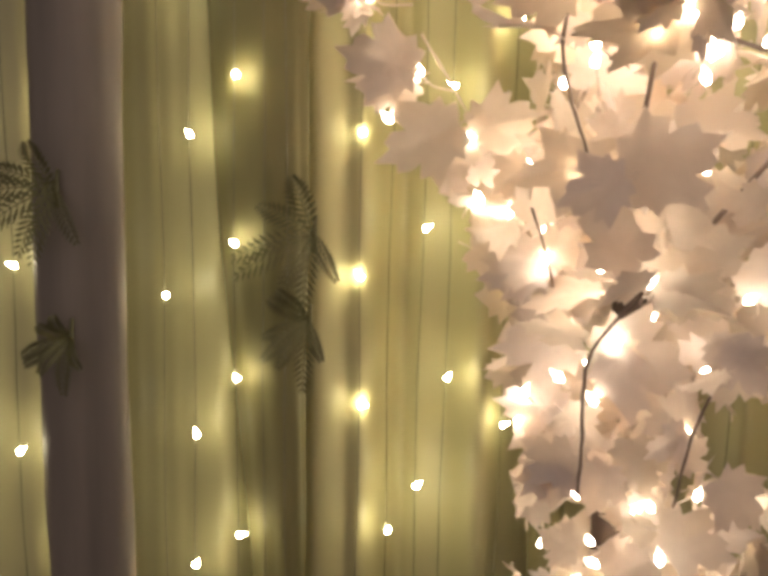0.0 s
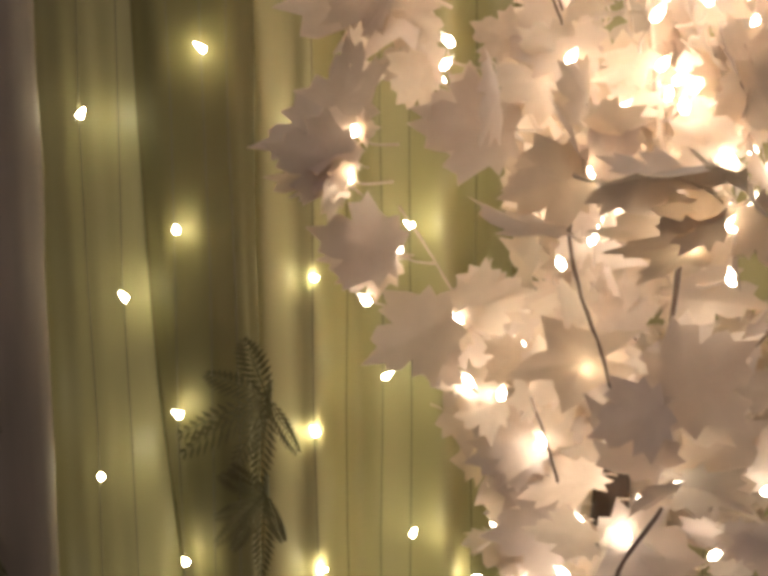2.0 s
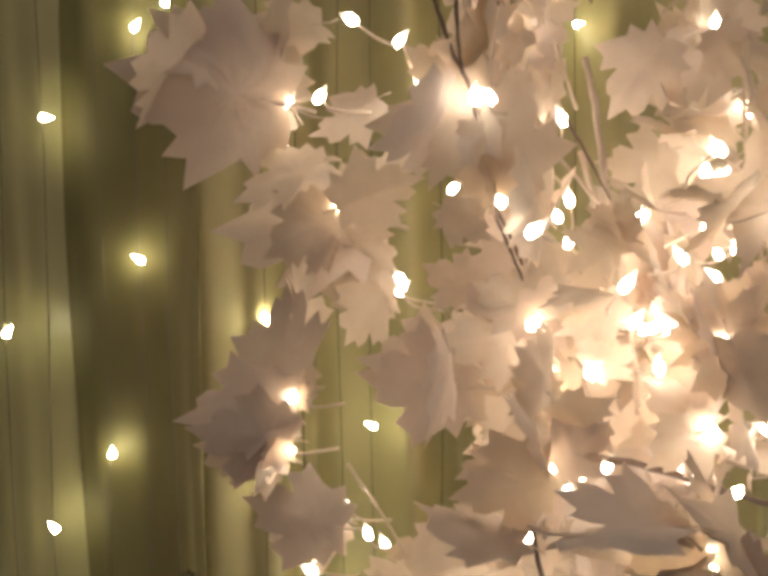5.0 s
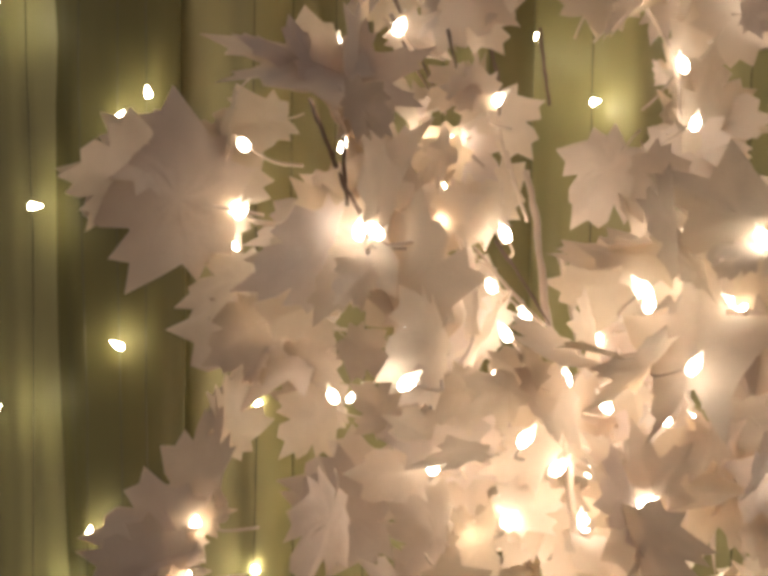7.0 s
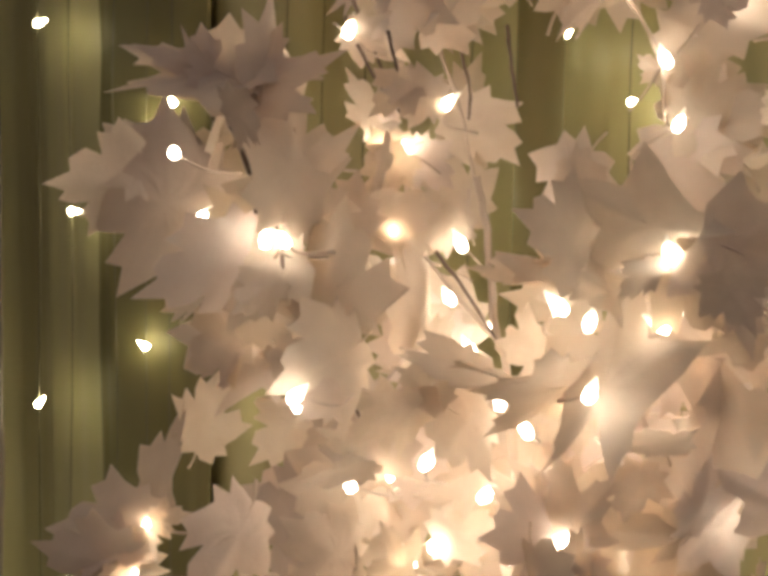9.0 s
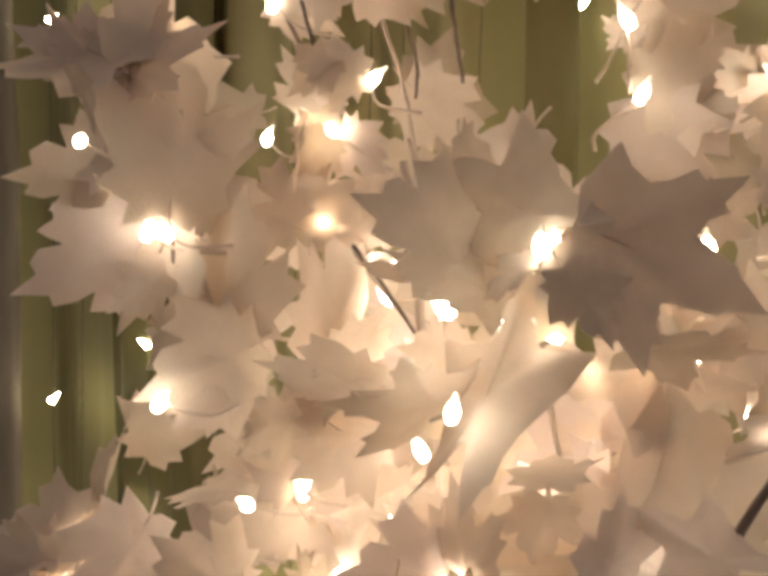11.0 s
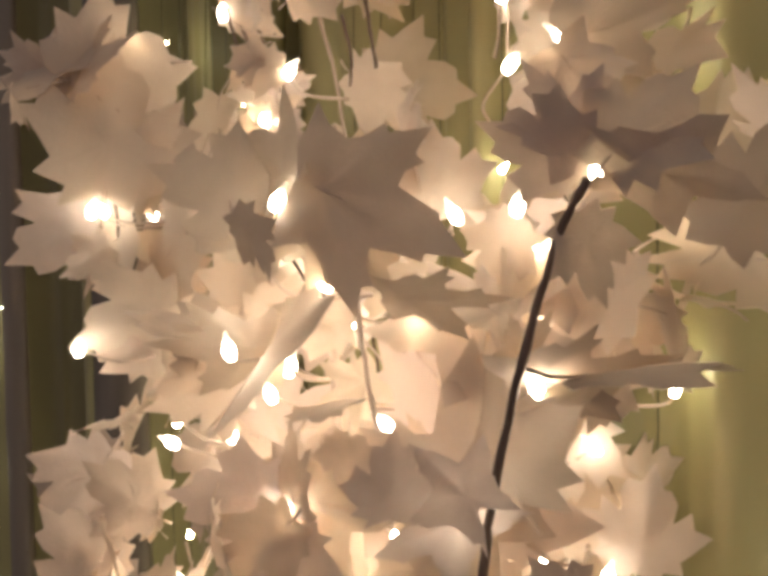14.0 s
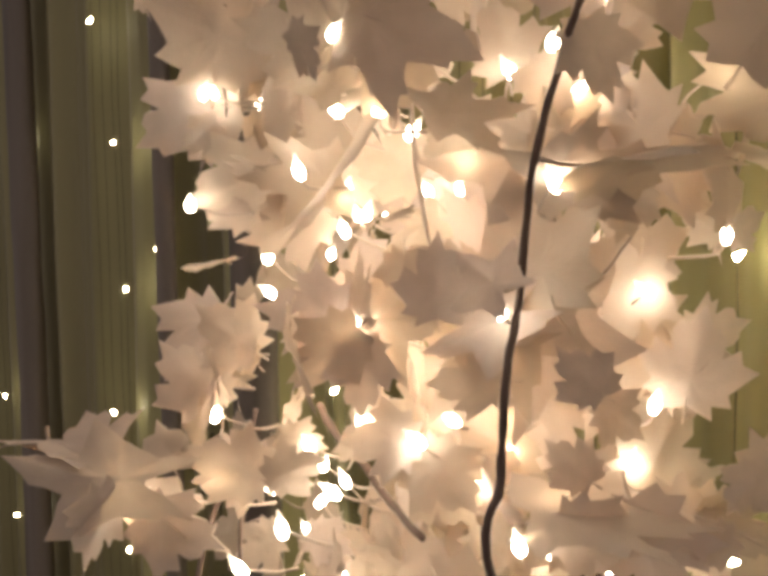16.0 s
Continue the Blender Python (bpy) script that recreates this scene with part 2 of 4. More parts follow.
def fern(x, y, z, size, seed):
    rng = random.Random(seed)
    root = new("fern_sprig")
    root.location = (x, y, z)
    tagged(root, "small dark green artificial fern sprig tied to a post", "artificial plant", "fern sprigs")
    for a in (112, 143, 180, 205, 230, 256, 300):
        a += rng.uniform(-9, 9)
        L = size * rng.uniform(0.75, 1.1) * (1.0 if 90 < a < 270 else 0.7)
        bm = bmesh.new()
        frond(bm, (0, 0, 0), (L * math.cos(radians(a)), -0.015 + rng.uniform(-0.01, 0.01), L * math.sin(radians(a))), 0.25 * L, 0.15 * L)
        part("frond", bm, FIR, root)
    bm = bmesh.new()
    tube(bm, [(0, 0.004, -0.02), (0, 0, 0), (0.002, 0.003, 0.02)], [0.003, 0.004, 0.002], 6)
    part("stem", bm, FIR, root)


fern(-0.075, 0.985, 1.188, 0.088, 1)
fern(-0.080, 0.985, 1.090, 0.06, 2)
fern(-0.345, 0.95, 1.235, 0.075, 3)
fern(-0.335, 0.95, 1.075, 0.05, 4)


# ---- the tree of lights ----
tree = new("maple_tree")
tree.location = (0.26, 0.90, 0)
tagged(tree, "artificial maple tree with white cloth leaves and warm fairy lights", "tree")
HOME = Matrix.Translation(tree.location).inverted()

HALF = [(0.09, -0.05), (0.23, -0.09), (0.23, 0.03), (0.38, 0.07), (0.30, 0.19), (0.38, 0.29), (0.52, 0.49),
        (0.38, 0.50), (0.35, 0.65), (0.21, 0.55), (0.22, 0.71), (0.175, 0.84), (0.09, 0.82)]


def lobes(*rim):
    """Half a leaf's edge from angles off its tip, in degrees, and radii."""
    return [(r * math.sin(radians(a)), r * math.cos(radians(a))) for a, r in rim]


# three long lobes with short ears, and five long lobes round the stalk
LOBED = lobes((165, 0.20), (140, 0.34), (124, 0.44), (110, 0.62), (99, 0.47), (84, 0.41), (72, 0.53), (67, 0.69), (61, 0.66), (53, 0.92),
              (46, 0.74), (40, 0.74), (38, 0.60), (27, 0.50), (17, 0.65), (14, 0.80), (9, 0.79))
STARRY = lobes((172, 0.26), (163, 0.52), (155, 0.84), (147, 0.60), (140, 0.58), (128, 0.46), (106, 0.42), (80, 0.52), (72, 0.66), (60, 0.86),
               (50, 0.66), (38, 0.56), (27, 0.52), (17, 0.66), (12, 0.80), (7, 0.84))


def leaf_mesh(name, fold, curl, twist, seed, narrow=1.0, mat=LEAF, half=HALF, heart=0.3):
    """A maple leaf 1 long, its stalk at the origin, its tip at +Y, its face to +Z; its veins meet at heart."""
    rng = random.Random(seed)
    ring = ([(0.0, 0.0)] if heart else []) + half + [(0.0, 1.04)] + [(-x, y) for x, y in half[::-1]]
    ring = [((x + rng.uniform(-0.022, 0.022)) * narrow, y + rng.uniform(-0.022, 0.022)) for x, y in ring]
    if heart:
        ring[0] = (0.0, 0.0)

    def lift(x, y):
        r = math.hypot(x, y - heart * 0.2)
        vein = 0.12 * abs(math.sin(3.2 * math.atan2(abs(x), y - 0.05 + 1e-6))) * r
        return Vector((x, y, fold * abs(x) + curl * (y - 0.25) ** 2 + twist * x * (y - 0.3) - vein + 0.025 * math.sin(9 * x + 5 * y + seed) * r))

    bm = bmesh.new()
    hub = bm.verts.new(lift(0, heart))
    n = len(ring)
    rows = [[bm.verts.new(lift(k * x, heart + k * (y - heart))) for x, y in ring] for k in (0.3, 0.62, 0.86, 1.0)]
    for i in range(n):
        j = (i + 1) % n
        bm.faces.new((hub, rows[0][i], rows[0][j]))
        for a, b in zip(rows, rows[1:]):
            bm.faces.new((a[i], b[i], b[j], a[j]))
    stalk = [lift(0, 0.16) + Vector((0, 0, -0.003)), lift(0, 0.08) + Vector((0, 0, -0.006)), Vector((0, 0, -0.008)), Vector((0.01, -0.10, -0.03)), Vector((0.015, -0.20, -0.08))]
    tube(bm, stalk, [0.004, 0.009, 0.012, 0.012, 0.014], 4)
    me = bpy.data.meshes.new(name)
    bm.to_mesh(me)
    bm.free()
    me.materials.append(mat)
    me.polygons.foreach_set("use_smooth", [True] * len(me.polygons))
    return me


LEAVES = [leaf_mesh("leaf", f, c, t, i, w) for i, (f, c, t, w) in enumerate([
    (0.10, -0.25, 0.1, 1.0), (-0.12, 0.20, -0.2, 0.95), (0.22, -0.10, 0.3, 1.0), (-0.05, -0.35, 0.15, 1.08),
    (0.35, 0.15, -0.1, 0.92), (0.05, 0.30, 0.35, 1.0), (0.8, -0.2, 0.2, 0.9)])]
LEAVES += [leaf_mesh("leaf", f, c, t, 20 + i, 0.78, LEAF, h, 0.0) for i, (f, c, t, h) in enumerate([
    (0.12, -0.15, 0.1, LOBED), (-0.10, 0.16, -0.12, STARRY), (0.16, -0.12, 0.2, LOBED)])]


def place_leaf(base, tip, normal):
    """The pose of a leaf that runs from base to tip, its face towards normal."""
    base, tip, normal = Vector(base), Vector(tip), Vector(normal)
    y = tip - base
    size = y.length / 1.04
    y.normalize()
    x = y.cross(normal).normalized()
    z = x.cross(y)
    m = Matrix((x, y, z)).transposed().to_4x4() @ Matrix.Diagonal((size * 1.12, size, size, 1))
    return Matrix.Translation(base) @ m


def leaf(bx, by, bz, tx, ty, tz, nx, ny, nz, kind=0):
    ob = new("leaf", LEAVES[kind])
    ob.parent = tree
    ob.matrix_basis = HOME @ place_leaf((bx, by, bz), (tx, ty, tz), (nx, ny, nz))
    return ob


def bulb_mesh():
    bm = bmesh.new()
    prof = [(0.0, -0.0062), (0.0024, -0.0058), (0.0036, -0.003), (0.0040, 0.0), (0.0035, 0.003), (0.0022, 0.0055), (0.0, 0.0064)]
    rings = []
    for r, z in prof:
        rings.append([bm.verts.new((0, 0, z))] if r == 0 else [bm.verts.new((r * math.cos(k * math.tau / 7), r * math.sin(k * math.tau / 7), z)) for k in range(7)])
    for a, b in zip(rings, rings[1:]):
        for k in range(7):
            q = (a[k % len(a)], a[(k + 1) % len(a)], b[(k + 1) % len(b)], b[k % len(b)])
            bm.faces.new(list(dict.fromkeys(q)))
    bmesh.ops.recalc_face_normals(bm, faces=bm.faces)
    me = bpy.data.meshes.new("bulb")
    bm.to_mesh(me)
    bm.free()
    me.materials.append(BULB)
    return me


def socket_mesh():
    bm = bmesh.new()
    tube(bm, [(0, 0, 0.0035), (0, 0, 0.006), (0, 0.0004, 0.009), (0, 0.001, 0.013)], [0.0030, 0.0028, 0.0018, 0.0009], 7)
    me = bpy.data.meshes.new("socket")
    bm.to_mesh(me)
    bm.free()
    me.materials.append(SOCKET)
    return me


BULB_ME, SOCKET_ME = bulb_mesh(), socket_mesh()
turn_rng = random.Random(5)


def feeler(p):
    """The pale wire from a bulb back into the crown."""
    goal = Vector((0.23 + turn_rng.uniform(-0.03, 0.03), 0.91, p.z - turn_rng.uniform(0.03, 0.12)))
    d = goal - p
    if d.length > 0.042:
        d *= 0.042 / d.length
    mid = p + d * 0.5 + Vector((turn_rng.uniform(-0.012, 0.012), turn_rng.uniform(-0.006, 0.006), -0.004))
    bm = bmesh.new()
    pts = spline([HOME @ p, HOME @ mid, HOME @ (p + d)], 4)
    tube(bm, pts, [0.0007 + 0.0005 * i / 8 for i in range(9)], 5)
    return part("twig", bm, WIRE_PALE, tree)


def bulb(x, y, z, size=0.72):
    ob = new("bulb", BULB_ME)
    ob.parent = tree
    ob.matrix_basis = HOME @ pose(x, y, z, turn_rng.uniform(-50, 50), turn_rng.uniform(-50, 50), turn_rng.uniform(0, 360)) @ Matrix.Diagonal((size * 1.2, size * 1.2, size * 1.2, 1))
    feeler(Vector((x, y, z)))
    so = new("socket", SOCKET_ME)
    so.parent = ob
    return ob


def branch(pts, r0, r1, mat=TWIG, label=""):
    p = spline(pts)
    bm = bmesh.new()
    n = len(p) - 1
    knob = [0.9 + 0.16 * math.sin(2.4 * i + 60 * p[0].x) * math.sin(1.1 * i + 2) for i in range(n + 1)]
    tube(bm, [HOME @ q + Vector((math.sin(1.9 * i), 0, math.cos(1.3 * i))) * r0 * 0.18 for i, q in enumerate(p)], [(r0 + (r1 - r0) * i / n) * knob[i] for i in range(n + 1)], 7)
    return part("branch", bm, mat, tree, label)


bm = bmesh.new()
tube(bm, [HOME @ q for q in spline([(0.26, 0.93, 0), (0.262, 0.935, 0.4), (0.255, 0.93, 0.8), (0.26, 0.925, 1.1), (0.265, 0.92, 1.3)])],
     [0.03 - 0.016 * i / 24 for i in range(25)], 10)
part("trunk", bm, BARK, tree, "slim brown trunk")
bm = bmesh.new()
box(bm, (-0.14, -0.11, 0), (0.14, 0.17, 0.02), 0.004)
part("base_plate", bm, POST, tree, "dark metal base plate")

# bulbs where the stalks meet
bulb(0.127, 0.753, 1.573)
bulb(0.122, 0.824, 1.455)
bulb(0.156, 0.768, 1.494)
bulb(0.201, 0.613, 1.384)
bulb(0.141, 0.691, 1.415)
bulb(0.192, 0.834, 1.562)
bulb(0.028, 0.847, 1.571)
bulb(0.117, 0.797, 1.762)
bulb(0.075, 0.800, 1.297)
bulb(-0.012, 0.760, 1.412)
bulb(-0.009, 0.777, 1.443)
bulb(0.073, 0.830, 1.517)
bulb(0.250, 0.814, 1.561)
bulb(0.188, 0.811, 1.631)
bulb(0.090, 0.949, 1.498)
bulb(0.316, 0.836, 1.707)
bulb(0.153, 0.801, 1.690)
bulb(0.356, 0.785, 1.630)
bulb(0.082, 0.714, 1.712)
bulb(0.198, 0.701, 1.256)
bulb(0.161, 0.736, 1.273)
bulb(0.030, 0.813, 1.355)
bulb(0.310, 0.803, 1.468)
bulb(0.148, 0.803, 1.191)
bulb(0.259, 0.827, 1.477)
bulb(0.082, 0.886, 1.505)
bulb(0.159, 0.821, 1.401)
bulb(0.304, 0.887, 1.424)
bulb(0.142, 0.734, 1.494)
bulb(0.260, 0.726, 1.423)
bulb(0.121, 0.868, 1.584)
bulb(0.302, 0.934, 1.490)
bulb(0.245, 0.837, 1.511)
bulb(0.145, 0.810, 1.638)
bulb(0.042, 0.910, 1.548)
bulb(0.218, 0.827, 1.389)
bulb(0.244, 0.680, 1.366)
bulb(-0.006, 0.870, 1.648)
bulb(0.217, 0.749, 1.492)
bulb(0.254, 0.723, 1.556)
bulb(0.192, 0.705, 1.520)
bulb(0.335, 0.833, 1.536)
bulb(0.330, 0.824, 1.499)
bulb(0.086, 0.760, 1.632)
bulb(0.383, 0.782, 1.703)
bulb(0.304, 0.771, 1.569)
bulb(0.267, 0.747, 1.472)
bulb(0.178, 0.740, 1.393)
bulb(0.212, 0.697, 1.188)
bulb(0.127, 0.684, 1.554)
bulb(0.205, 0.756, 1.127)
bulb(0.114, 0.804, 1.233)
bulb(0.184, 0.856, 1.030)
bulb(-0.008, 0.881, 1.618)
bulb(0.272, 0.760, 1.045)
bulb(0.222, 0.759, 1.544)
bulb(0.170, 0.766, 1.135)
bulb(0.186, 0.754, 1.075)
bulb(0.217, 0.654, 1.390)
bulb(0.301, 0.720, 1.172)
bulb(0.277, 0.893, 1.512)
bulb(0.179, 0.619, 1.373)
bulb(0.372, 0.740, 1.377)
bulb(0.360, 0.782, 1.383)
bulb(0.230, 0.660, 1.344)
bulb(0.311, 0.920, 1.358)
bulb(0.303, 0.732, 1.419)
bulb(0.408, 0.765, 1.641)
bulb(0.003, 0.807, 1.313)
bulb(0.172, 0.758, 1.446)
bulb(0.127, 0.797, 1.276)
bulb(0.175, 0.770, 1.363)
bulb(0.149, 0.767, 1.344)
bulb(0.086, 0.804, 1.245)
bulb(0.029, 0.738, 1.682)
bulb(0.172, 0.755, 1.376)
bulb(0.265, 0.701, 1.388)
bulb(0.014, 0.803, 1.644)
bulb(0.179, 0.799, 1.716)
bulb(0.188, 0.750, 1.459)
bulb(0.275, 0.836, 1.789)
bulb(0.307, 0.838, 1.746)
bulb(0.180, 0.820, 1.596)
bulb(0.284, 0.770, 1.519)
bulb(0.082, 0.746, 1.738)
bulb(0.350, 0.869, 1.566)
bulb(0.297, 0.812, 1.627)
bulb(0.183, 0.782, 1.544)
bulb(0.343, 0.833, 1.387)
bulb(0.290, 0.819, 1.400)
bulb(0.293, 0.820, 1.419)
bulb(0.369, 0.922, 1.527)
bulb(0.270, 0.759, 1.591)
bulb(0.295, 0.744, 1.630)
bulb(0.137, 0.809, 1.695)
bulb(0.072, 0.736, 1.646)
bulb(0.197, 0.862, 0.969)
bulb(0.206, 0.846, 1.574)
bulb(0.160, 0.775, 1.089)
bulb(0.182, 0.776, 0.980)
bulb(0.194, 0.747, 0.926)
bulb(0.234, 0.691, 0.959)
bulb(0.136, 0.811, 1.064)
bulb(0.162, 0.813, 1.016)
bulb(0.232, 0.755, 0.974)
bulb(0.291, 0.776, 1.096)
bulb(0.326, 0.791, 1.570)
bulb(0.394, 0.891, 1.625)
bulb(0.232, 0.743, 1.461)
bulb(0.256, 0.715, 1.603)
bulb(0.274, 0.679, 1.566, 0.66)
bulb(0.307, 0.681, 1.632, 0.66)
bulb(0.305, 0.709, 1.596, 0.66)
bulb(0.394, 0.744, 1.554, 0.66)
bulb(0.355, 0.746, 1.492, 0.66)
bulb(0.263, 0.720, 1.481, 0.66)
bulb(0.099, 0.710, 1.633, 0.66)
bulb(0.240, 0.730, 1.535, 0.66)
bulb(0.108, 0.712, 1.633, 0.66)
bulb(0.338, 0.886, 1.494, 0.66)

# the stems that show between the leaves
branch([(0.424, 0.732, 1.637), (0.409, 0.736, 1.615), (0.396, 0.728, 1.561), (0.371, 0.743, 1.498), (0.378, 0.727, 1.465), (0.374, 0.726, 1.413), (0.367, 0.728, 1.358), (0.262, 0.920, 1.120)], .0018, .0028, TWIG)
branch([(0.288, 0.745, 1.657), (0.290, 0.743, 1.607), (0.294, 0.742, 1.572), (0.303, 0.742, 1.532), (0.310, 0.742, 1.517)], 0.00176, 0.00112, WIRE_PALE)
branch([(0.343, 0.809, 1.486), (0.354, 0.826, 1.507), (0.365, 0.843, 1.533)], 0.00096, 0.00056, TWIG)
branch([(0.070, 0.717, 1.706), (0.079, 0.720, 1.684), (0.089, 0.722, 1.659), (0.099, 0.725, 1.641), (0.105, 0.725, 1.609)], 0.0016, 0.00128, TWIG)
branch([(0.179, 0.778, 1.627), (0.196, 0.784, 1.604), (0.220, 0.792, 1.566)], 0.00144, 0.00096, TWIG)
branch([(0.122, 0.753, 1.570), (0.135, 0.757, 1.548), (0.143, 0.759, 1.530)], 0.00144, 0.00096, TWIG)
branch([(0.111, 0.807, 1.772), (0.128, 0.812, 1.738), (0.148, 0.819, 1.710)], 0.00136, 0.00096, TWIG)
branch([(0.178, 0.845, 1.758), (0.185, 0.846, 1.732), (0.185, 0.845, 1.712)], 0.00144, 0.00096, TWIG)
branch([(0.237, 0.784, 1.420), (0.231, 0.787, 1.469), (0.222, 0.792, 1.554), (0.214, 0.792, 1.579), (0.206, 0.796, 1.640), (0.199, 0.797, 1.672)], 0.00336, 0.0024, WIRE_PALE)
branch([(0.214, 0.806, 1.571), (0.191, 0.804, 1.595), (0.167, 0.803, 1.623)], 0.00176, 0.00112, WIRE_PALE)
branch([(0.122, 0.759, 1.569), (0.133, 0.759, 1.544), (0.143, 0.758, 1.520)], 0.00144, 0.00096, TWIG)
branch([(0.148, 0.838, 1.805), (0.170, 0.837, 1.746), (0.180, 0.836, 1.721), (0.191, 0.835, 1.675)], 0.00176, 0.0012, WIRE_PALE)
branch([(0.107, 0.818, 1.798), (0.126, 0.818, 1.756), (0.139, 0.818, 1.728)], 0.00144, 0.00096, TWIG)
branch([(0.279, 0.846, 1.791), (0.294, 0.847, 1.769), (0.305, 0.847, 1.744), (0.308, 0.845, 1.709)], 0.0016, 0.00112, WIRE_PALE)
branch([(0.204, 0.826, 1.639), (0.195, 0.826, 1.665), (0.189, 0.827, 1.687)], 0.00144, 0.00112, WIRE_PALE)
branch([(0.143, 0.720, 1.415), (0.136, 0.712, 1.370), (0.143, 0.705, 1.329), (0.155, 0.698, 1.293), (0.162, 0.693, 1.264)], 0.00176, 0.00128, TWIG)
branch([(0.208, 0.664, 1.391), (0.191, 0.657, 1.349), (0.182, 0.647, 1.290), (0.177, 0.642, 1.261)], 0.00224, 0.0016, TWIG)
branch([(0.197, 0.679, 1.180), (0.164, 0.672, 1.139), (0.157, 0.666, 1.107), (0.157, 0.660, 1.070), (0.154, 0.653, 1.029)], 0.00176, 0.00144, TWIG)
branch([(0.283, 0.734, 1.092), (0.265, 0.727, 1.049), (0.251, 0.717, 0.993)], 0.0016, 0.00128, TWIG)
branch([(0.128, 0.770, 1.239), (0.139, 0.765, 1.208), (0.148, 0.759, 1.173)], 0.00128, 0.00096, TWIG)
branch([(0.031, 0.816, 1.386), (0.053, 0.811, 1.353), (0.078, 0.803, 1.309)], 0.00144, 0.00096, WIRE_PALE)
branch([(0.171, 0.861, 1.490), (0.215, 0.850, 1.429), (0.260, 0.839, 1.379)], 0.00144, 0.00112, WIRE_PALE)
branch([(0.162, 0.759, 1.415), (0.193, 0.752, 1.401), (0.227, 0.745, 1.394), (0.271, 0.735, 1.379), (0.312, 0.727, 1.368)], 0.0032, 0.0024, TWIG)
branch([(0.239, 0.911, 1.615), (0.250, 0.903, 1.564), (0.256, 0.895, 1.509), (0.256, 0.889, 1.449)], 0.0032, 0.0024, WIRE_PALE)
branch([(0.132, 0.909, 1.519), (0.139, 0.905, 1.482), (0.144, 0.901, 1.442)], 0.00176, 0.00128, WIRE_PALE)
branch([(0.159, 0.888, 1.551), (0.170, 0.884, 1.523), (0.177, 0.881, 1.500)], 0.00128, 0.00096, TWIG)
branch([(0.089, 0.717, 1.696), (0.090, 0.715, 1.667), (0.092, 0.713, 1.647)], 0.00144, 0.00112, TWIG)
branch([(0.210, 0.833, 1.769), (0.214, 0.834, 1.741), (0.218, 0.835, 1.718)], 0.0016, 0.00112, TWIG)
branch([(0.147, 0.777, 1.756), (0.153, 0.780, 1.733)], 0.00128, 0.00096, TWIG)

# the leaves that show singly: stalk, tip, facing, shape
leaf(-0.010, 0.758, 1.420, -0.064, 0.764, 1.430, -0.01, -0.90, 0.44, 0)
leaf(0.023, 0.776, 1.353, -0.045, 0.784, 1.371, -0.11, -0.99, 0.03, 0)
leaf(0.061, 0.751, 1.308, -0.008, 0.750, 1.274, -0.06, -0.99, 0.13, 1)
leaf(0.113, 0.778, 1.445, 0.034, 0.805, 1.451, -0.32, -0.94, 0.08, 0)
leaf(0.137, 0.680, 1.413, 0.079, 0.682, 1.396, -0.03, -1.00, 0.01, 3)
leaf(0.157, 0.729, 1.276, 0.101, 0.751, 1.262, -0.35, -0.93, -0.06, 8)
leaf(0.180, 0.610, 1.373, 0.122, 0.613, 1.363, 0.09, -0.69, -0.72, 7)
leaf(0.173, 0.635, 1.270, 0.242, 0.636, 1.309, -0.15, -0.95, 0.28, 0)
leaf(0.164, 0.611, 1.274, 0.118, 0.611, 1.255, -0.12, -0.96, 0.27, 3)
leaf(0.221, 0.720, 1.185, 0.304, 0.720, 1.227, -0.10, -0.97, 0.21, 0)
leaf(0.189, 0.762, 1.115, 0.280, 0.753, 1.100, -0.05, -0.96, 0.29, 3)
leaf(0.228, 0.719, 1.181, 0.293, 0.710, 1.156, -0.32, -0.77, -0.55, 1)
leaf(0.195, 0.790, 1.166, 0.122, 0.793, 1.151, -0.21, -0.20, 0.96, 2)
leaf(0.077, 0.800, 1.304, 0.142, 0.797, 1.321, 0.02, -0.97, -0.22, 1)
leaf(0.152, 0.816, 1.186, 0.090, 0.822, 1.190, -0.04, -0.84, 0.54, 0)
leaf(0.149, 0.807, 1.193, 0.183, 0.809, 1.218, 0.04, -1.00, 0.01, 3)
leaf(0.113, 0.590, 1.409, 0.200, 0.585, 1.416, 0.05, -0.36, -0.93, 4)
leaf(0.185, 0.813, 1.115, 0.102, 0.818, 1.106, -0.11, -0.86, 0.49, 0)
leaf(0.174, 0.814, 1.048, 0.106, 0.820, 1.054, -0.05, -0.93, 0.37, 1)
leaf(0.174, 0.814, 1.048, 0.121, 0.812, 1.009, -0.34, -0.80, 0.50, 3)
leaf(0.270, 0.756, 1.047, 0.231, 0.765, 1.087, 0.26, -0.86, 0.44, 1)
leaf(0.171, 0.747, 1.445, 0.134, 0.771, 1.429, -0.63, -0.69, 0.36, 7)
leaf(0.154, 0.761, 1.494, 0.122, 0.794, 1.556, -0.36, -0.89, 0.29, 0)
leaf(0.263, 0.733, 1.420, 0.223, 0.744, 1.451, -0.22, -0.97, 0.05, 3)
leaf(0.251, 0.813, 1.560, 0.303, 0.802, 1.537, -0.35, -0.87, -0.35, 0)
leaf(0.028, 0.842, 1.568, -0.027, 0.847, 1.532, -0.14, -0.99, 0.08, 0)
leaf(-0.000, 0.826, 1.479, 0.008, 0.852, 1.536, 0.87, -0.49, 0.10, 2)
leaf(0.215, 0.772, 1.505, 0.171, 0.776, 1.477, -0.46, -0.63, 0.63, 1)
leaf(0.029, 0.815, 1.344, -0.022, 0.822, 1.330, -0.28, -0.73, 0.62, 3)
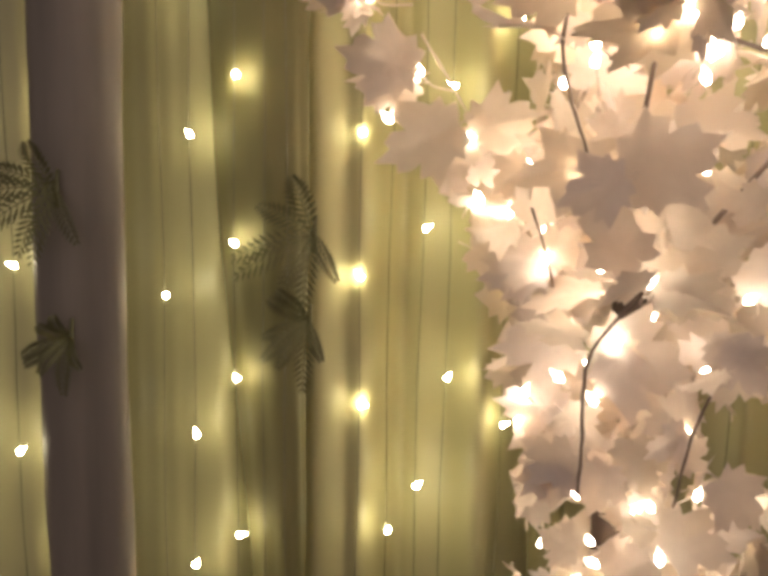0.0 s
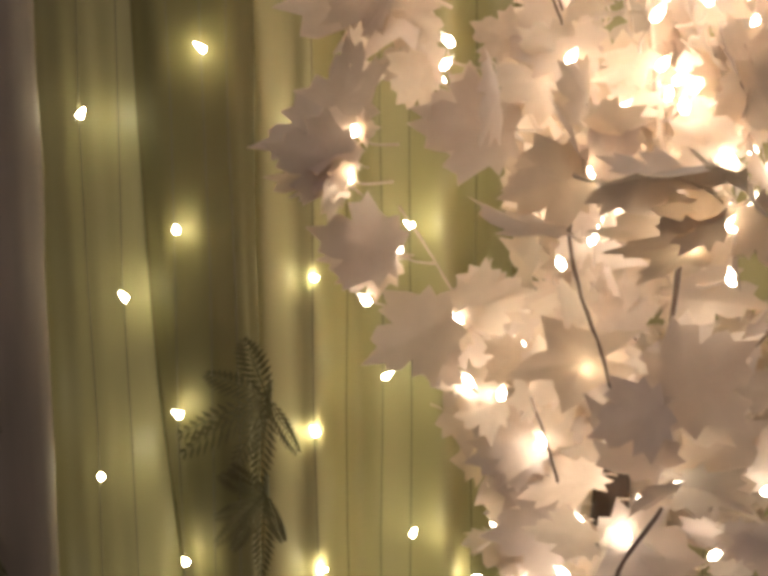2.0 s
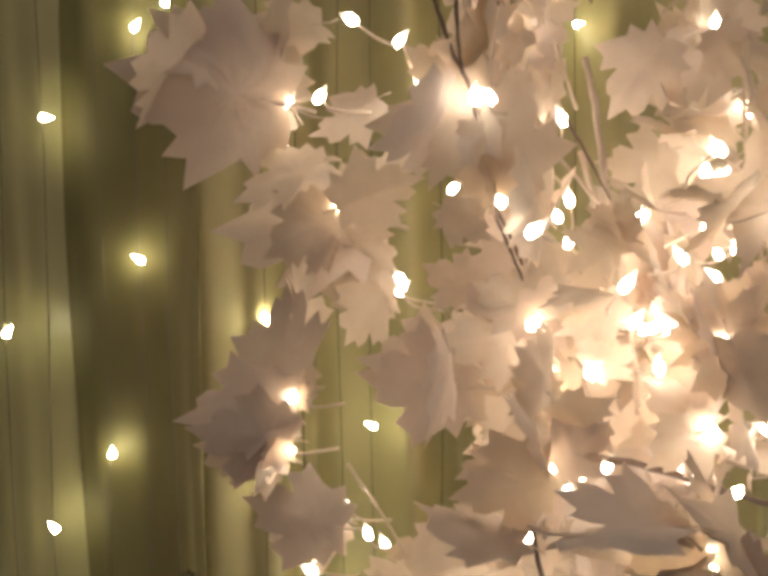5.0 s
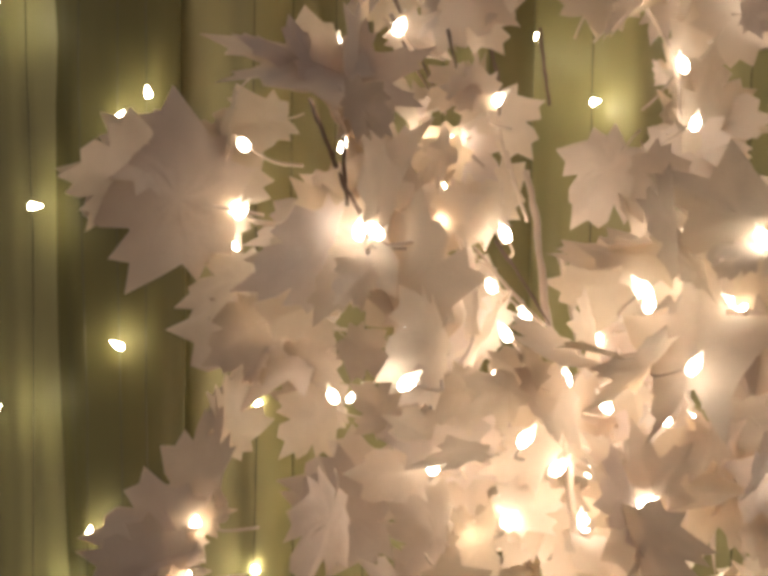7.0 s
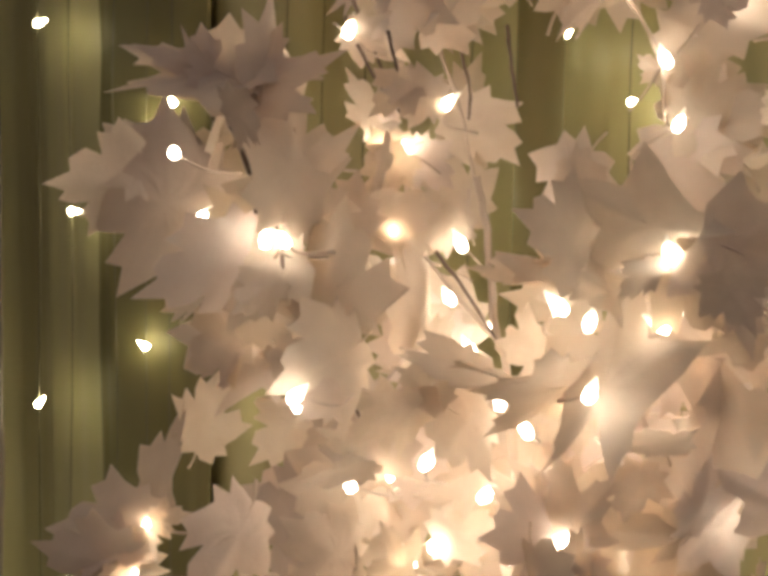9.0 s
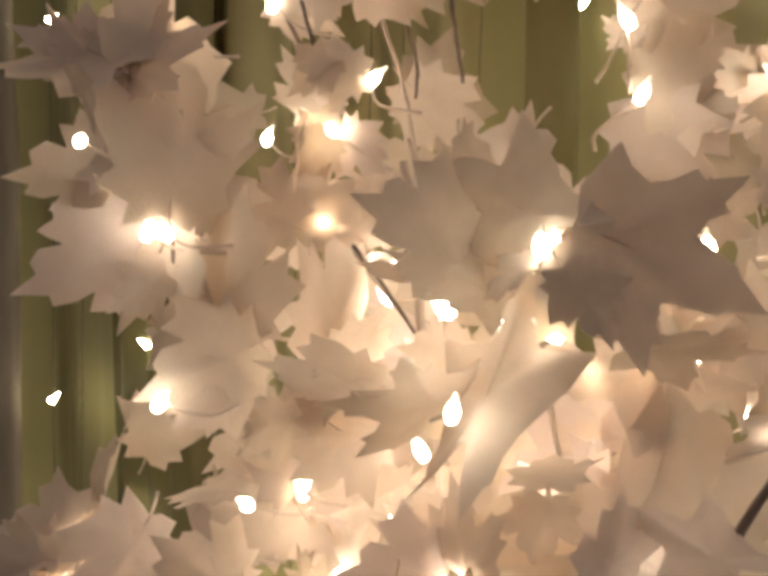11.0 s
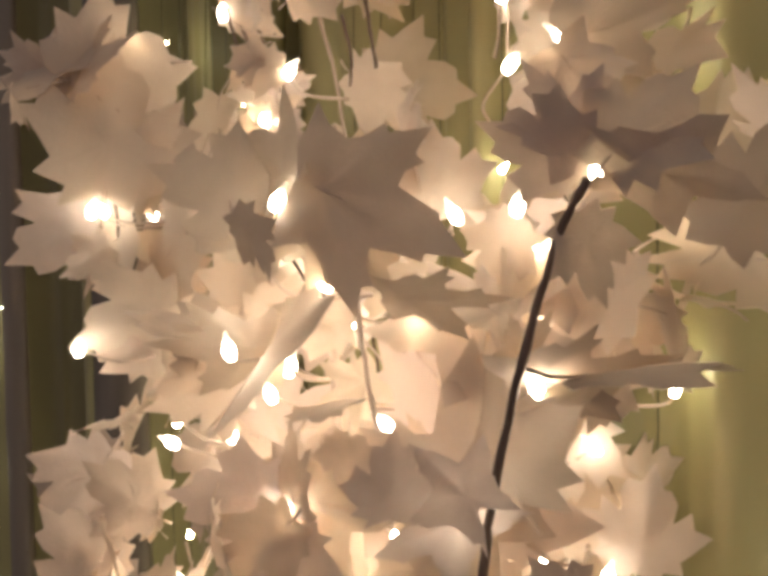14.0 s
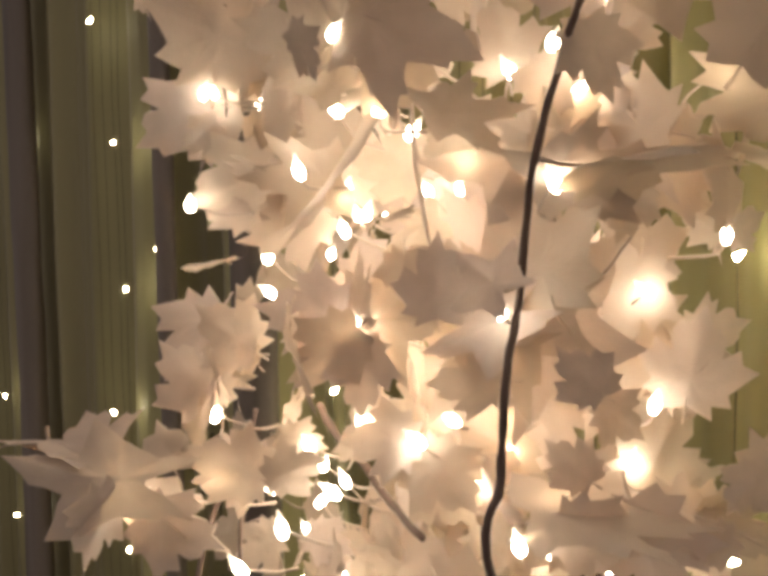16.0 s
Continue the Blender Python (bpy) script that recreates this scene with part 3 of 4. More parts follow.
leaf(0.080, 0.820, 1.292, 0.024, 0.828, 1.275, -0.27, -0.79, 0.55, 1)
leaf(0.152, 0.815, 1.188, 0.087, 0.824, 1.171, -0.25, -0.81, 0.53, 0)
leaf(-0.022, 0.892, 1.656, -0.129, 0.910, 1.689, -0.11, -0.98, 0.17, 0)
leaf(-0.007, 0.889, 1.649, -0.084, 0.898, 1.629, -0.08, -0.99, -0.13, 3)
leaf(-0.003, 0.889, 1.650, -0.058, 0.902, 1.722, 0.24, -0.90, 0.35, 1)
leaf(0.028, 0.827, 1.569, 0.087, 0.800, 1.593, -0.17, -0.85, -0.50, 1)
leaf(0.031, 0.862, 1.567, -0.022, 0.868, 1.546, -0.22, -0.92, 0.31, 0)
leaf(0.036, 0.865, 1.551, 0.074, 0.857, 1.519, -0.31, -0.94, -0.14, 3)
leaf(0.075, 0.876, 1.502, 0.015, 0.884, 1.503, -0.14, -0.97, -0.17, 0)
leaf(0.058, 0.839, 1.648, 0.009, 0.844, 1.617, -0.38, -0.79, 0.49, 1)
leaf(0.267, 0.720, 1.486, 0.254, 0.726, 1.529, -0.21, -0.98, 0.06, 7)
leaf(0.245, 0.760, 1.620, 0.312, 0.751, 1.633, 0.10, -0.49, -0.87, 2)
leaf(0.250, 0.815, 1.558, 0.321, 0.803, 1.536, -0.23, -0.95, -0.23, 0)
leaf(0.265, 0.813, 1.689, 0.229, 0.834, 1.635, -0.56, -0.83, 0.05, 3)
leaf(-0.009, 0.781, 1.442, -0.073, 0.790, 1.437, -0.11, -0.31, 0.94, 4)
leaf(-0.013, 0.779, 1.404, -0.073, 0.788, 1.421, 0.18, -0.43, 0.88, 3)
leaf(0.024, 0.799, 1.350, -0.036, 0.808, 1.352, -0.06, -0.65, 0.76, 0)
leaf(0.146, 0.779, 1.683, 0.128, 0.800, 1.661, -0.82, -0.56, 0.13, 7)
leaf(0.093, 0.736, 1.654, 0.144, 0.747, 1.696, 0.57, -0.64, -0.52, 7)
leaf(0.101, 0.725, 1.626, 0.034, 0.713, 1.615, 0.16, -0.99, 0.03, 9)
leaf(-0.007, 0.862, 1.646, -0.132, 0.844, 1.674, 0.15, -0.99, 0.05, 3)
leaf(0.086, 0.694, 1.718, 0.013, 0.705, 1.746, 0.21, -0.60, 0.77, 7)
leaf(0.090, 0.704, 1.711, 0.141, 0.714, 1.737, -0.06, -0.88, 0.47, 7)
leaf(0.299, 0.692, 1.644, 0.253, 0.706, 1.666, -0.42, -0.91, 0.02, 8)
leaf(0.278, 0.743, 1.620, 0.218, 0.733, 1.622, 0.12, -0.60, 0.79, 1)
leaf(0.275, 0.811, 1.594, 0.215, 0.802, 1.603, 0.18, -0.93, 0.31, 0)
leaf(0.315, 0.856, 1.705, 0.374, 0.868, 1.734, 0.30, -0.92, -0.25, 0)
leaf(0.308, 0.859, 1.749, 0.372, 0.871, 1.783, 0.33, -0.89, -0.29, 3)
leaf(0.309, 0.858, 1.739, 0.289, 0.856, 1.753, 0.16, -0.99, 0.07, 1)
leaf(-0.010, 0.775, 1.443, -0.084, 0.763, 1.440, 0.09, -0.71, 0.69, 0)
leaf(-0.005, 0.771, 1.445, 0.012, 0.794, 1.447, 0.81, -0.58, 0.07, 1)
leaf(-0.015, 0.795, 1.446, -0.010, 0.822, 1.525, -0.65, -0.71, 0.28, 2)
leaf(-0.013, 0.762, 1.420, -0.071, 0.734, 1.431, 0.41, -0.90, -0.16, 0)
leaf(0.064, 0.881, 1.559, -0.063, 0.882, 1.567, 0.04, -0.78, 0.62, 3)
leaf(0.116, 0.826, 1.452, 0.044, 0.795, 1.463, 0.40, -0.91, 0.11, 0)
leaf(0.069, 0.878, 1.504, 0.029, 0.849, 1.466, 0.46, -0.87, 0.19, 1)
leaf(0.120, 0.745, 1.578, 0.130, 0.732, 1.656, -0.10, -0.98, -0.15, 3)
leaf(0.183, 0.830, 1.632, 0.151, 0.828, 1.671, 0.34, -0.91, 0.22, 0)
leaf(0.158, 0.789, 1.686, 0.128, 0.803, 1.665, 0.01, -0.83, -0.56, 1)
leaf(0.174, 0.856, 1.723, 0.215, 0.879, 1.681, 0.04, -0.89, -0.46, 0)
leaf(0.190, 0.856, 1.560, 0.124, 0.848, 1.600, 0.24, -0.95, 0.22, 3)
leaf(0.182, 0.865, 1.560, 0.124, 0.854, 1.536, -0.13, -0.74, 0.66, 1)
leaf(0.183, 0.712, 1.547, 0.153, 0.706, 1.528, -0.17, -0.83, 0.53, 7)
leaf(0.216, 0.833, 1.472, 0.181, 0.833, 1.541, -0.03, -1.00, -0.02, 0)
leaf(0.264, 0.740, 1.483, 0.230, 0.738, 1.519, 0.33, -0.91, 0.25, 7)
leaf(0.265, 0.730, 1.484, 0.325, 0.740, 1.485, 0.16, -0.99, 0.06, 8)
leaf(0.158, 0.816, 1.765, 0.203, 0.824, 1.785, 0.35, -0.83, -0.44, 0)
leaf(0.115, 0.798, 1.762, 0.151, 0.823, 1.748, 0.18, -0.67, -0.72, 1)
leaf(0.280, 0.698, 1.566, 0.292, 0.731, 1.625, -0.46, -0.88, 0.11, 8)
leaf(0.331, 0.684, 1.636, 0.386, 0.707, 1.609, 0.37, -0.93, -0.06, 9)
leaf(0.282, 0.698, 1.612, 0.252, 0.685, 1.636, 0.65, -0.48, 0.59, 7)
leaf(0.249, 0.749, 1.614, 0.201, 0.727, 1.617, 0.20, -0.26, 0.95, 4)
leaf(0.259, 0.705, 1.563, 0.221, 0.665, 1.563, 0.57, -0.53, -0.63, 7)
leaf(0.157, 0.801, 1.690, 0.119, 0.804, 1.673, -0.08, -1.00, 0.00, 0)
leaf(0.137, 0.787, 1.637, 0.092, 0.768, 1.661, 0.47, -0.85, 0.22, 3)
leaf(0.168, 0.812, 1.629, 0.126, 0.818, 1.670, 0.29, -0.85, 0.43, 0)
leaf(0.189, 0.833, 1.641, 0.164, 0.827, 1.698, 0.52, -0.85, 0.12, 3)
leaf(0.172, 0.844, 1.593, 0.116, 0.817, 1.590, 0.38, -0.86, 0.34, 0)
leaf(0.182, 0.856, 1.558, 0.122, 0.807, 1.567, 0.60, -0.77, -0.22, 1)
leaf(0.143, 0.726, 1.544, 0.123, 0.698, 1.576, 0.85, -0.52, 0.06, 3)
leaf(0.161, 0.746, 1.540, 0.136, 0.732, 1.518, 0.16, -0.91, 0.38, 7)
leaf(0.149, 0.791, 1.487, 0.208, 0.821, 1.516, 0.42, -0.90, 0.08, 0)
leaf(0.150, 0.779, 1.477, 0.092, 0.753, 1.487, 0.43, -0.76, 0.48, 3)
leaf(0.249, 0.738, 1.492, 0.221, 0.704, 1.507, 0.62, -0.20, 0.76, 1)
leaf(0.315, 0.770, 1.505, 0.302, 0.766, 1.529, 0.61, -0.77, 0.21, 7)
leaf(0.313, 0.786, 1.567, 0.345, 0.798, 1.536, 0.19, -0.96, -0.19, 0)
leaf(0.367, 0.771, 1.493, 0.340, 0.765, 1.568, -0.05, -0.99, -0.09, 3)
leaf(0.369, 0.729, 1.507, 0.333, 0.736, 1.521, 0.07, -0.81, 0.59, 8)
leaf(0.342, 0.718, 1.590, 0.387, 0.739, 1.586, 0.15, -0.51, -0.85, 7)
leaf(0.311, 0.863, 1.708, 0.343, 0.872, 1.639, -0.18, -0.96, -0.21, 0)
leaf(0.311, 0.863, 1.710, 0.358, 0.888, 1.742, 0.55, -0.81, -0.18, 3)
leaf(0.349, 0.842, 1.638, 0.376, 0.856, 1.661, 0.52, -0.85, -0.08, 1)
leaf(0.078, 0.700, 1.716, 0.036, 0.682, 1.738, 0.56, -0.60, 0.58, 7)
leaf(0.407, 0.754, 1.654, 0.390, 0.741, 1.689, 0.74, -0.67, 0.11, 7)
leaf(0.437, 0.761, 1.641, 0.469, 0.789, 1.631, 0.47, -0.71, -0.52, 8)
leaf(0.395, 0.781, 1.702, 0.439, 0.824, 1.720, 0.55, -0.21, -0.81, 7)
leaf(0.388, 0.773, 1.692, 0.406, 0.787, 1.660, 0.20, -0.93, -0.30, 7)
leaf(0.282, 0.826, 1.627, 0.273, 0.823, 1.683, 0.80, -0.59, 0.09, 0)
leaf(0.166, 0.883, 1.724, 0.211, 0.953, 1.719, 0.84, -0.54, 0.08, 3)
leaf(0.133, 0.829, 1.699, 0.115, 0.816, 1.745, 0.87, -0.45, 0.21, 0)
leaf(0.130, 0.828, 1.709, 0.150, 0.848, 1.725, 0.79, -0.43, -0.43, 1)
leaf(0.110, 0.713, 1.642, 0.113, 0.724, 1.741, 0.97, -0.24, -0.00, 0)
leaf(0.083, 0.700, 1.711, 0.060, 0.681, 1.740, 0.83, -0.31, 0.46, 1)
leaf(0.088, 0.725, 1.632, 0.043, 0.680, 1.595, 0.80, -0.49, -0.35, 0)
leaf(0.148, 0.737, 1.578, 0.121, 0.681, 1.554, 0.87, -0.48, 0.11, 3)
leaf(0.272, 0.707, 1.631, 0.247, 0.657, 1.651, 0.90, -0.40, 0.15, 0)
leaf(0.222, 0.723, 1.564, 0.177, 0.681, 1.574, 0.38, -0.20, 0.90, 4)
leaf(0.218, 0.731, 1.547, 0.196, 0.681, 1.526, 0.69, -0.52, 0.51, 1)
leaf(0.087, 0.726, 1.482, 0.076, 0.684, 1.430, 0.92, -0.37, 0.11, 3)
leaf(0.258, 0.722, 1.483, 0.233, 0.672, 1.496, 0.86, -0.32, 0.39, 0)
leaf(0.253, 0.730, 1.480, 0.271, 0.751, 1.515, 0.75, -0.67, -0.01, 3)
leaf(0.245, 0.786, 1.568, 0.227, 0.743, 1.581, 0.92, -0.30, 0.24, 0)
leaf(0.336, 0.790, 1.573, 0.290, 0.746, 1.568, 0.56, -0.65, 0.52, 8)
leaf(0.351, 0.777, 1.580, 0.329, 0.757, 1.599, 0.74, -0.26, 0.61, 7)
leaf(0.385, 0.745, 1.564, 0.395, 0.757, 1.585, 0.78, -0.62, -0.04, 7)
leaf(0.388, 0.748, 1.555, 0.444, 0.774, 1.563, 0.34, -0.50, -0.80, 7)
leaf(0.370, 0.836, 1.572, 0.360, 0.830, 1.617, 0.77, -0.63, 0.09, 8)
leaf(0.354, 0.861, 1.566, 0.385, 0.919, 1.571, 0.88, -0.47, -0.09, 0)
leaf(0.266, 0.775, 1.539, 0.243, 0.753, 1.522, 0.52, -0.78, 0.36, 7)
leaf(0.266, 0.827, 1.500, 0.250, 0.816, 1.552, 0.80, -0.59, 0.13, 3)
leaf(0.325, 0.730, 1.487, 0.338, 0.719, 1.530, 0.72, -0.58, -0.37, 0)
leaf(0.344, 0.756, 1.486, 0.316, 0.727, 1.467, 0.42, -0.75, 0.51, 8)
leaf(0.333, 0.779, 1.482, 0.342, 0.768, 1.569, 0.73, -0.66, -0.17, 9)
leaf(0.325, 0.805, 1.467, 0.356, 0.839, 1.530, 0.64, -0.76, 0.10, 8)
leaf(0.364, 0.887, 1.427, 0.371, 0.898, 1.486, 0.57, -0.82, 0.09, 3)
leaf(0.206, 0.600, 1.401, 0.169, 0.550, 1.412, 0.61, -0.31, 0.73, 8)
leaf(0.207, 0.599, 1.396, 0.214, 0.573, 1.358, 0.92, 0.37, -0.07, 1)
leaf(0.204, 0.611, 1.377, 0.233, 0.648, 1.357, 0.80, -0.60, 0.04, 0)
leaf(0.137, 0.693, 1.420, 0.113, 0.665, 1.466, 0.91, -0.29, 0.29, 0)
leaf(0.151, 0.716, 1.455, 0.125, 0.683, 1.487, 0.79, -0.61, 0.03, 3)
leaf(0.237, 0.674, 1.394, 0.209, 0.639, 1.417, 0.80, -0.27, 0.54, 0)
leaf(0.238, 0.675, 1.394, 0.259, 0.704, 1.407, 0.83, -0.54, -0.13, 1)
leaf(0.166, 0.764, 1.566, 0.179, 0.821, 1.631, 0.98, -0.20, -0.02, 3)
leaf(0.170, 0.769, 1.569, 0.189, 0.827, 1.564, 0.85, -0.31, -0.42, 0)
leaf(0.317, 0.908, 1.490, 0.298, 0.873, 1.395, 0.49, -0.85, 0.22, 0)
leaf(0.323, 0.947, 1.456, 0.351, 0.986, 1.468, 0.82, -0.55, -0.14, 3)
leaf(0.304, 0.925, 1.492, 0.293, 0.917, 1.564, 0.79, -0.60, 0.06, 0)
leaf(0.348, 0.953, 1.527, 0.329, 0.930, 1.547, 0.83, -0.54, 0.14, 1)
leaf(0.348, 0.953, 1.527, 0.365, 0.978, 1.541, 0.85, -0.51, -0.16, 3)
leaf(0.341, 0.798, 1.578, 0.358, 0.824, 1.612, 0.91, -0.39, -0.16, 1)
leaf(0.274, 0.715, 1.480, 0.252, 0.682, 1.448, 0.86, -0.51, -0.07, 0)
leaf(0.295, 0.738, 1.417, 0.269, 0.703, 1.418, 0.74, -0.54, 0.39, 3)
leaf(0.296, 0.738, 1.411, 0.318, 0.764, 1.373, 0.76, -0.65, 0.00, 0)
leaf(0.322, 0.781, 1.487, 0.297, 0.741, 1.426, 0.62, -0.75, 0.23, 7)
leaf(0.371, 0.770, 1.388, 0.423, 0.840, 1.384, 0.18, -0.08, 0.98, 7)
leaf(0.371, 0.769, 1.384, 0.399, 0.804, 1.361, 0.74, -0.67, -0.12, 0)
leaf(0.195, 0.695, 1.260, 0.250, 0.650, 1.311, -0.76, -0.29, 0.58, 2)
leaf(0.208, 0.619, 1.376, 0.130, 0.655, 1.363, -0.17, -0.65, -0.74, 3)
leaf(0.202, 0.690, 1.204, 0.145, 0.714, 1.247, -0.61, -0.67, -0.43, 0)
leaf(-0.063, 0.890, 1.667, -0.118, 0.813, 1.672, 0.68, -0.52, -0.51, 1)
leaf(0.097, 0.695, 1.709, 0.110, 0.791, 1.731, 0.59, -0.79, -0.16, 3)
leaf(0.309, 0.694, 1.538, 0.300, 0.732, 1.547, -0.09, -0.26, 0.96, 0)
leaf(-0.015, 0.773, 1.406, -0.042, 0.738, 1.395, 0.80, -0.55, -0.23, 5)
leaf(0.153, 0.735, 1.409, 0.126, 0.773, 1.415, -0.75, -0.59, 0.30, 1)
leaf(0.125, 0.835, 1.219, 0.071, 0.809, 1.213, 0.33, -0.80, 0.50, 1)
leaf(0.243, 0.719, 0.970, 0.309, 0.716, 0.946, 0.06, -0.95, 0.31, 4)
leaf(0.242, 0.726, 0.965, 0.203, 0.725, 0.975, 0.25, -0.42, 0.87, 5)
leaf(0.289, 0.719, 1.017, 0.332, 0.713, 0.973, 0.10, -0.97, 0.22, 0)
leaf(0.210, 0.722, 1.255, 0.266, 0.710, 1.214, -0.27, -0.96, -0.09, 5)
leaf(0.309, 0.723, 1.249, 0.269, 0.718, 1.252, 0.09, -0.96, -0.28, 0)
leaf(0.169, 0.743, 1.012, 0.119, 0.748, 1.000, -0.15, -0.96, 0.23, 3)
leaf(0.169, 0.743, 1.012, 0.123, 0.748, 1.043, -0.15, -0.99, -0.07, 4)
leaf(0.173, 0.759, 1.035, 0.127, 0.753, 0.982, -0.40, -0.80, 0.44, 5)
leaf(0.203, 0.755, 1.015, 0.185, 0.741, 0.970, -0.21, -0.90, 0.38, 0)
leaf(0.267, 0.745, 1.051, 0.230, 0.743, 1.024, -0.31, -0.82, 0.48, 1)
leaf(0.258, 0.739, 1.022, 0.290, 0.750, 1.045, 0.08, -0.94, 0.34, 2)
leaf(0.177, 0.732, 0.942, 0.142, 0.736, 0.962, 0.13, -0.90, 0.41, 3)
leaf(0.152, 0.822, 1.183, 0.111, 0.820, 1.146, -0.30, -0.87, 0.40, 4)
leaf(0.169, 0.729, 1.135, 0.116, 0.738, 1.153, 0.24, -0.38, 0.89, 0)
leaf(0.208, 0.681, 1.192, 0.165, 0.680, 1.174, 0.29, -0.71, -0.65, 1)
leaf(0.146, 0.827, 1.182, 0.183, 0.818, 1.157, -0.31, -0.94, -0.13, 2)
leaf(0.281, 0.744, 1.130, 0.315, 0.731, 1.109, -0.40, -0.91, -0.07, 3)
leaf(0.204, 0.769, 1.127, 0.212, 0.766, 1.065, 0.05, -1.00, 0.06, 4)
leaf(0.164, 0.767, 1.060, 0.200, 0.760, 1.022, 0.13, -0.94, 0.31, 5)
leaf(0.312, 0.731, 1.169, 0.322, 0.745, 1.223, -0.54, -0.79, 0.30, 0)
leaf(0.290, 0.730, 1.108, 0.252, 0.735, 1.089, -0.46, -0.14, 0.88, 1)
leaf(0.299, 0.737, 1.132, 0.330, 0.733, 1.083, -0.18, -0.98, -0.03, 2)
leaf(0.124, 0.774, 1.278, 0.093, 0.778, 1.248, -0.20, -0.97, 0.10, 3)
leaf(0.050, 0.780, 1.272, 0.075, 0.773, 1.248, -0.05, -0.98, 0.21, 4)
leaf(0.190, 0.741, 1.293, 0.195, 0.755, 1.340, -0.23, -0.93, 0.30, 5)
leaf(0.225, 0.761, 1.036, 0.243, 0.750, 0.981, -0.13, -0.98, 0.15, 0)
leaf(0.246, 0.733, 0.939, 0.210, 0.739, 0.918, -0.31, -0.90, 0.31, 1)
leaf(0.174, 0.593, 1.406, 0.115, 0.614, 1.428, 0.24, -0.31, 0.92, 2)
leaf(0.018, 0.850, 1.603, -0.050, 0.859, 1.576, -0.37, -0.58, 0.73, 2)
leaf(0.089, 0.754, 1.568, 0.120, 0.747, 1.546, -0.15, -0.99, 0.07, 4)
leaf(0.200, 0.713, 1.548, 0.171, 0.722, 1.568, -0.26, -0.96, 0.07, 5)
leaf(0.143, 0.686, 1.453, 0.177, 0.681, 1.423, -0.40, -0.87, -0.29, 1)
leaf(0.117, 0.789, 1.510, 0.083, 0.804, 1.530, -0.33, -0.93, 0.16, 3)
leaf(0.121, 0.707, 1.414, 0.088, 0.721, 1.401, -0.36, -0.93, -0.10, 4)
leaf(0.118, 0.671, 1.376, 0.053, 0.688, 1.390, 0.14, -0.22, 0.96, 5)
leaf(0.274, 0.760, 1.430, 0.238, 0.778, 1.471, -0.54, -0.84, -0.09, 1)
leaf(0.188, 0.594, 1.385, 0.150, 0.611, 1.396, -0.27, -0.88, 0.38, 3)
leaf(0.272, 0.862, 1.475, 0.320, 0.862, 1.507, -0.31, -0.84, 0.44, 5)
leaf(0.238, 0.679, 1.569, 0.203, 0.693, 1.576, -0.25, -0.11, -0.96, 1)
leaf(0.075, 0.803, 1.296, 0.065, 0.792, 1.260, -0.38, -0.85, 0.37, 4)
leaf(0.076, 0.813, 1.295, 0.116, 0.811, 1.253, 0.23, -0.94, 0.27, 0)
leaf(-0.011, 0.879, 1.617, -0.039, 0.878, 1.627, -0.08, -0.95, -0.30, 4)
leaf(0.172, 0.760, 1.266, 0.197, 0.765, 1.304, -0.13, -0.97, 0.22, 5)
leaf(0.025, 0.838, 1.546, 0.003, 0.847, 1.521, -0.69, -0.62, 0.37, 2)
leaf(0.156, 0.770, 1.493, 0.110, 0.769, 1.521, -0.13, -0.96, -0.24, 1)
leaf(0.257, 0.725, 1.678, 0.275, 0.716, 1.643, -0.70, -0.69, -0.19, 0)
leaf(0.249, 0.685, 1.488, 0.268, 0.677, 1.433, -0.65, -0.75, -0.11, 3)
leaf(0.263, 0.732, 1.423, 0.218, 0.736, 1.395, -0.26, -0.93, 0.27, 4)
leaf(0.139, 0.682, 1.417, 0.174, 0.682, 1.442, -0.24, -0.90, 0.35, 5)
leaf(0.157, 0.716, 1.388, 0.130, 0.720, 1.372, -0.33, -0.89, 0.31, 0)
leaf(0.093, 0.738, 1.648, 0.061, 0.743, 1.666, -0.18, -0.98, -0.07, 4)
leaf(-0.050, 0.867, 1.670, -0.105, 0.871, 1.719, 0.22, -0.92, 0.34, 2)
leaf(0.095, 0.664, 1.701, 0.123, 0.657, 1.680, -0.51, -0.74, -0.44, 5)
leaf(0.169, 0.686, 1.518, 0.129, 0.683, 1.516, -0.03, -0.14, 0.99, 0)
leaf(0.186, 0.756, 1.461, 0.227, 0.768, 1.475, 0.02, -0.79, 0.61, 2)
leaf(0.304, 0.686, 1.628, 0.283, 0.681, 1.611, -0.41, -0.57, 0.71, 2)
leaf(0.307, 0.704, 1.631, 0.342, 0.708, 1.594, 0.22, -0.97, 0.09, 3)
leaf(0.321, 0.768, 1.764, 0.350, 0.769, 1.766, 0.06, -0.95, -0.31, 5)
leaf(0.272, 0.807, 1.782, 0.240, 0.796, 1.753, 0.71, -0.28, -0.65, 1)
leaf(0.156, 0.800, 1.777, 0.129, 0.800, 1.756, 0.12, -0.98, -0.13, 3)
leaf(0.177, 0.796, 1.719, 0.140, 0.781, 1.723, 0.34, -0.90, -0.28, 4)
leaf(0.262, 0.723, 1.481, 0.245, 0.717, 1.455, -0.26, -0.89, 0.37, 5)
leaf(0.154, 0.810, 1.692, 0.183, 0.809, 1.664, -0.12, -0.99, -0.08, 2)
leaf(0.150, 0.718, 1.447, 0.121, 0.722, 1.471, 0.04, -0.98, 0.21, 4)
leaf(0.162, 0.791, 1.732, 0.135, 0.779, 1.709, 0.10, -0.94, 0.33, 0)
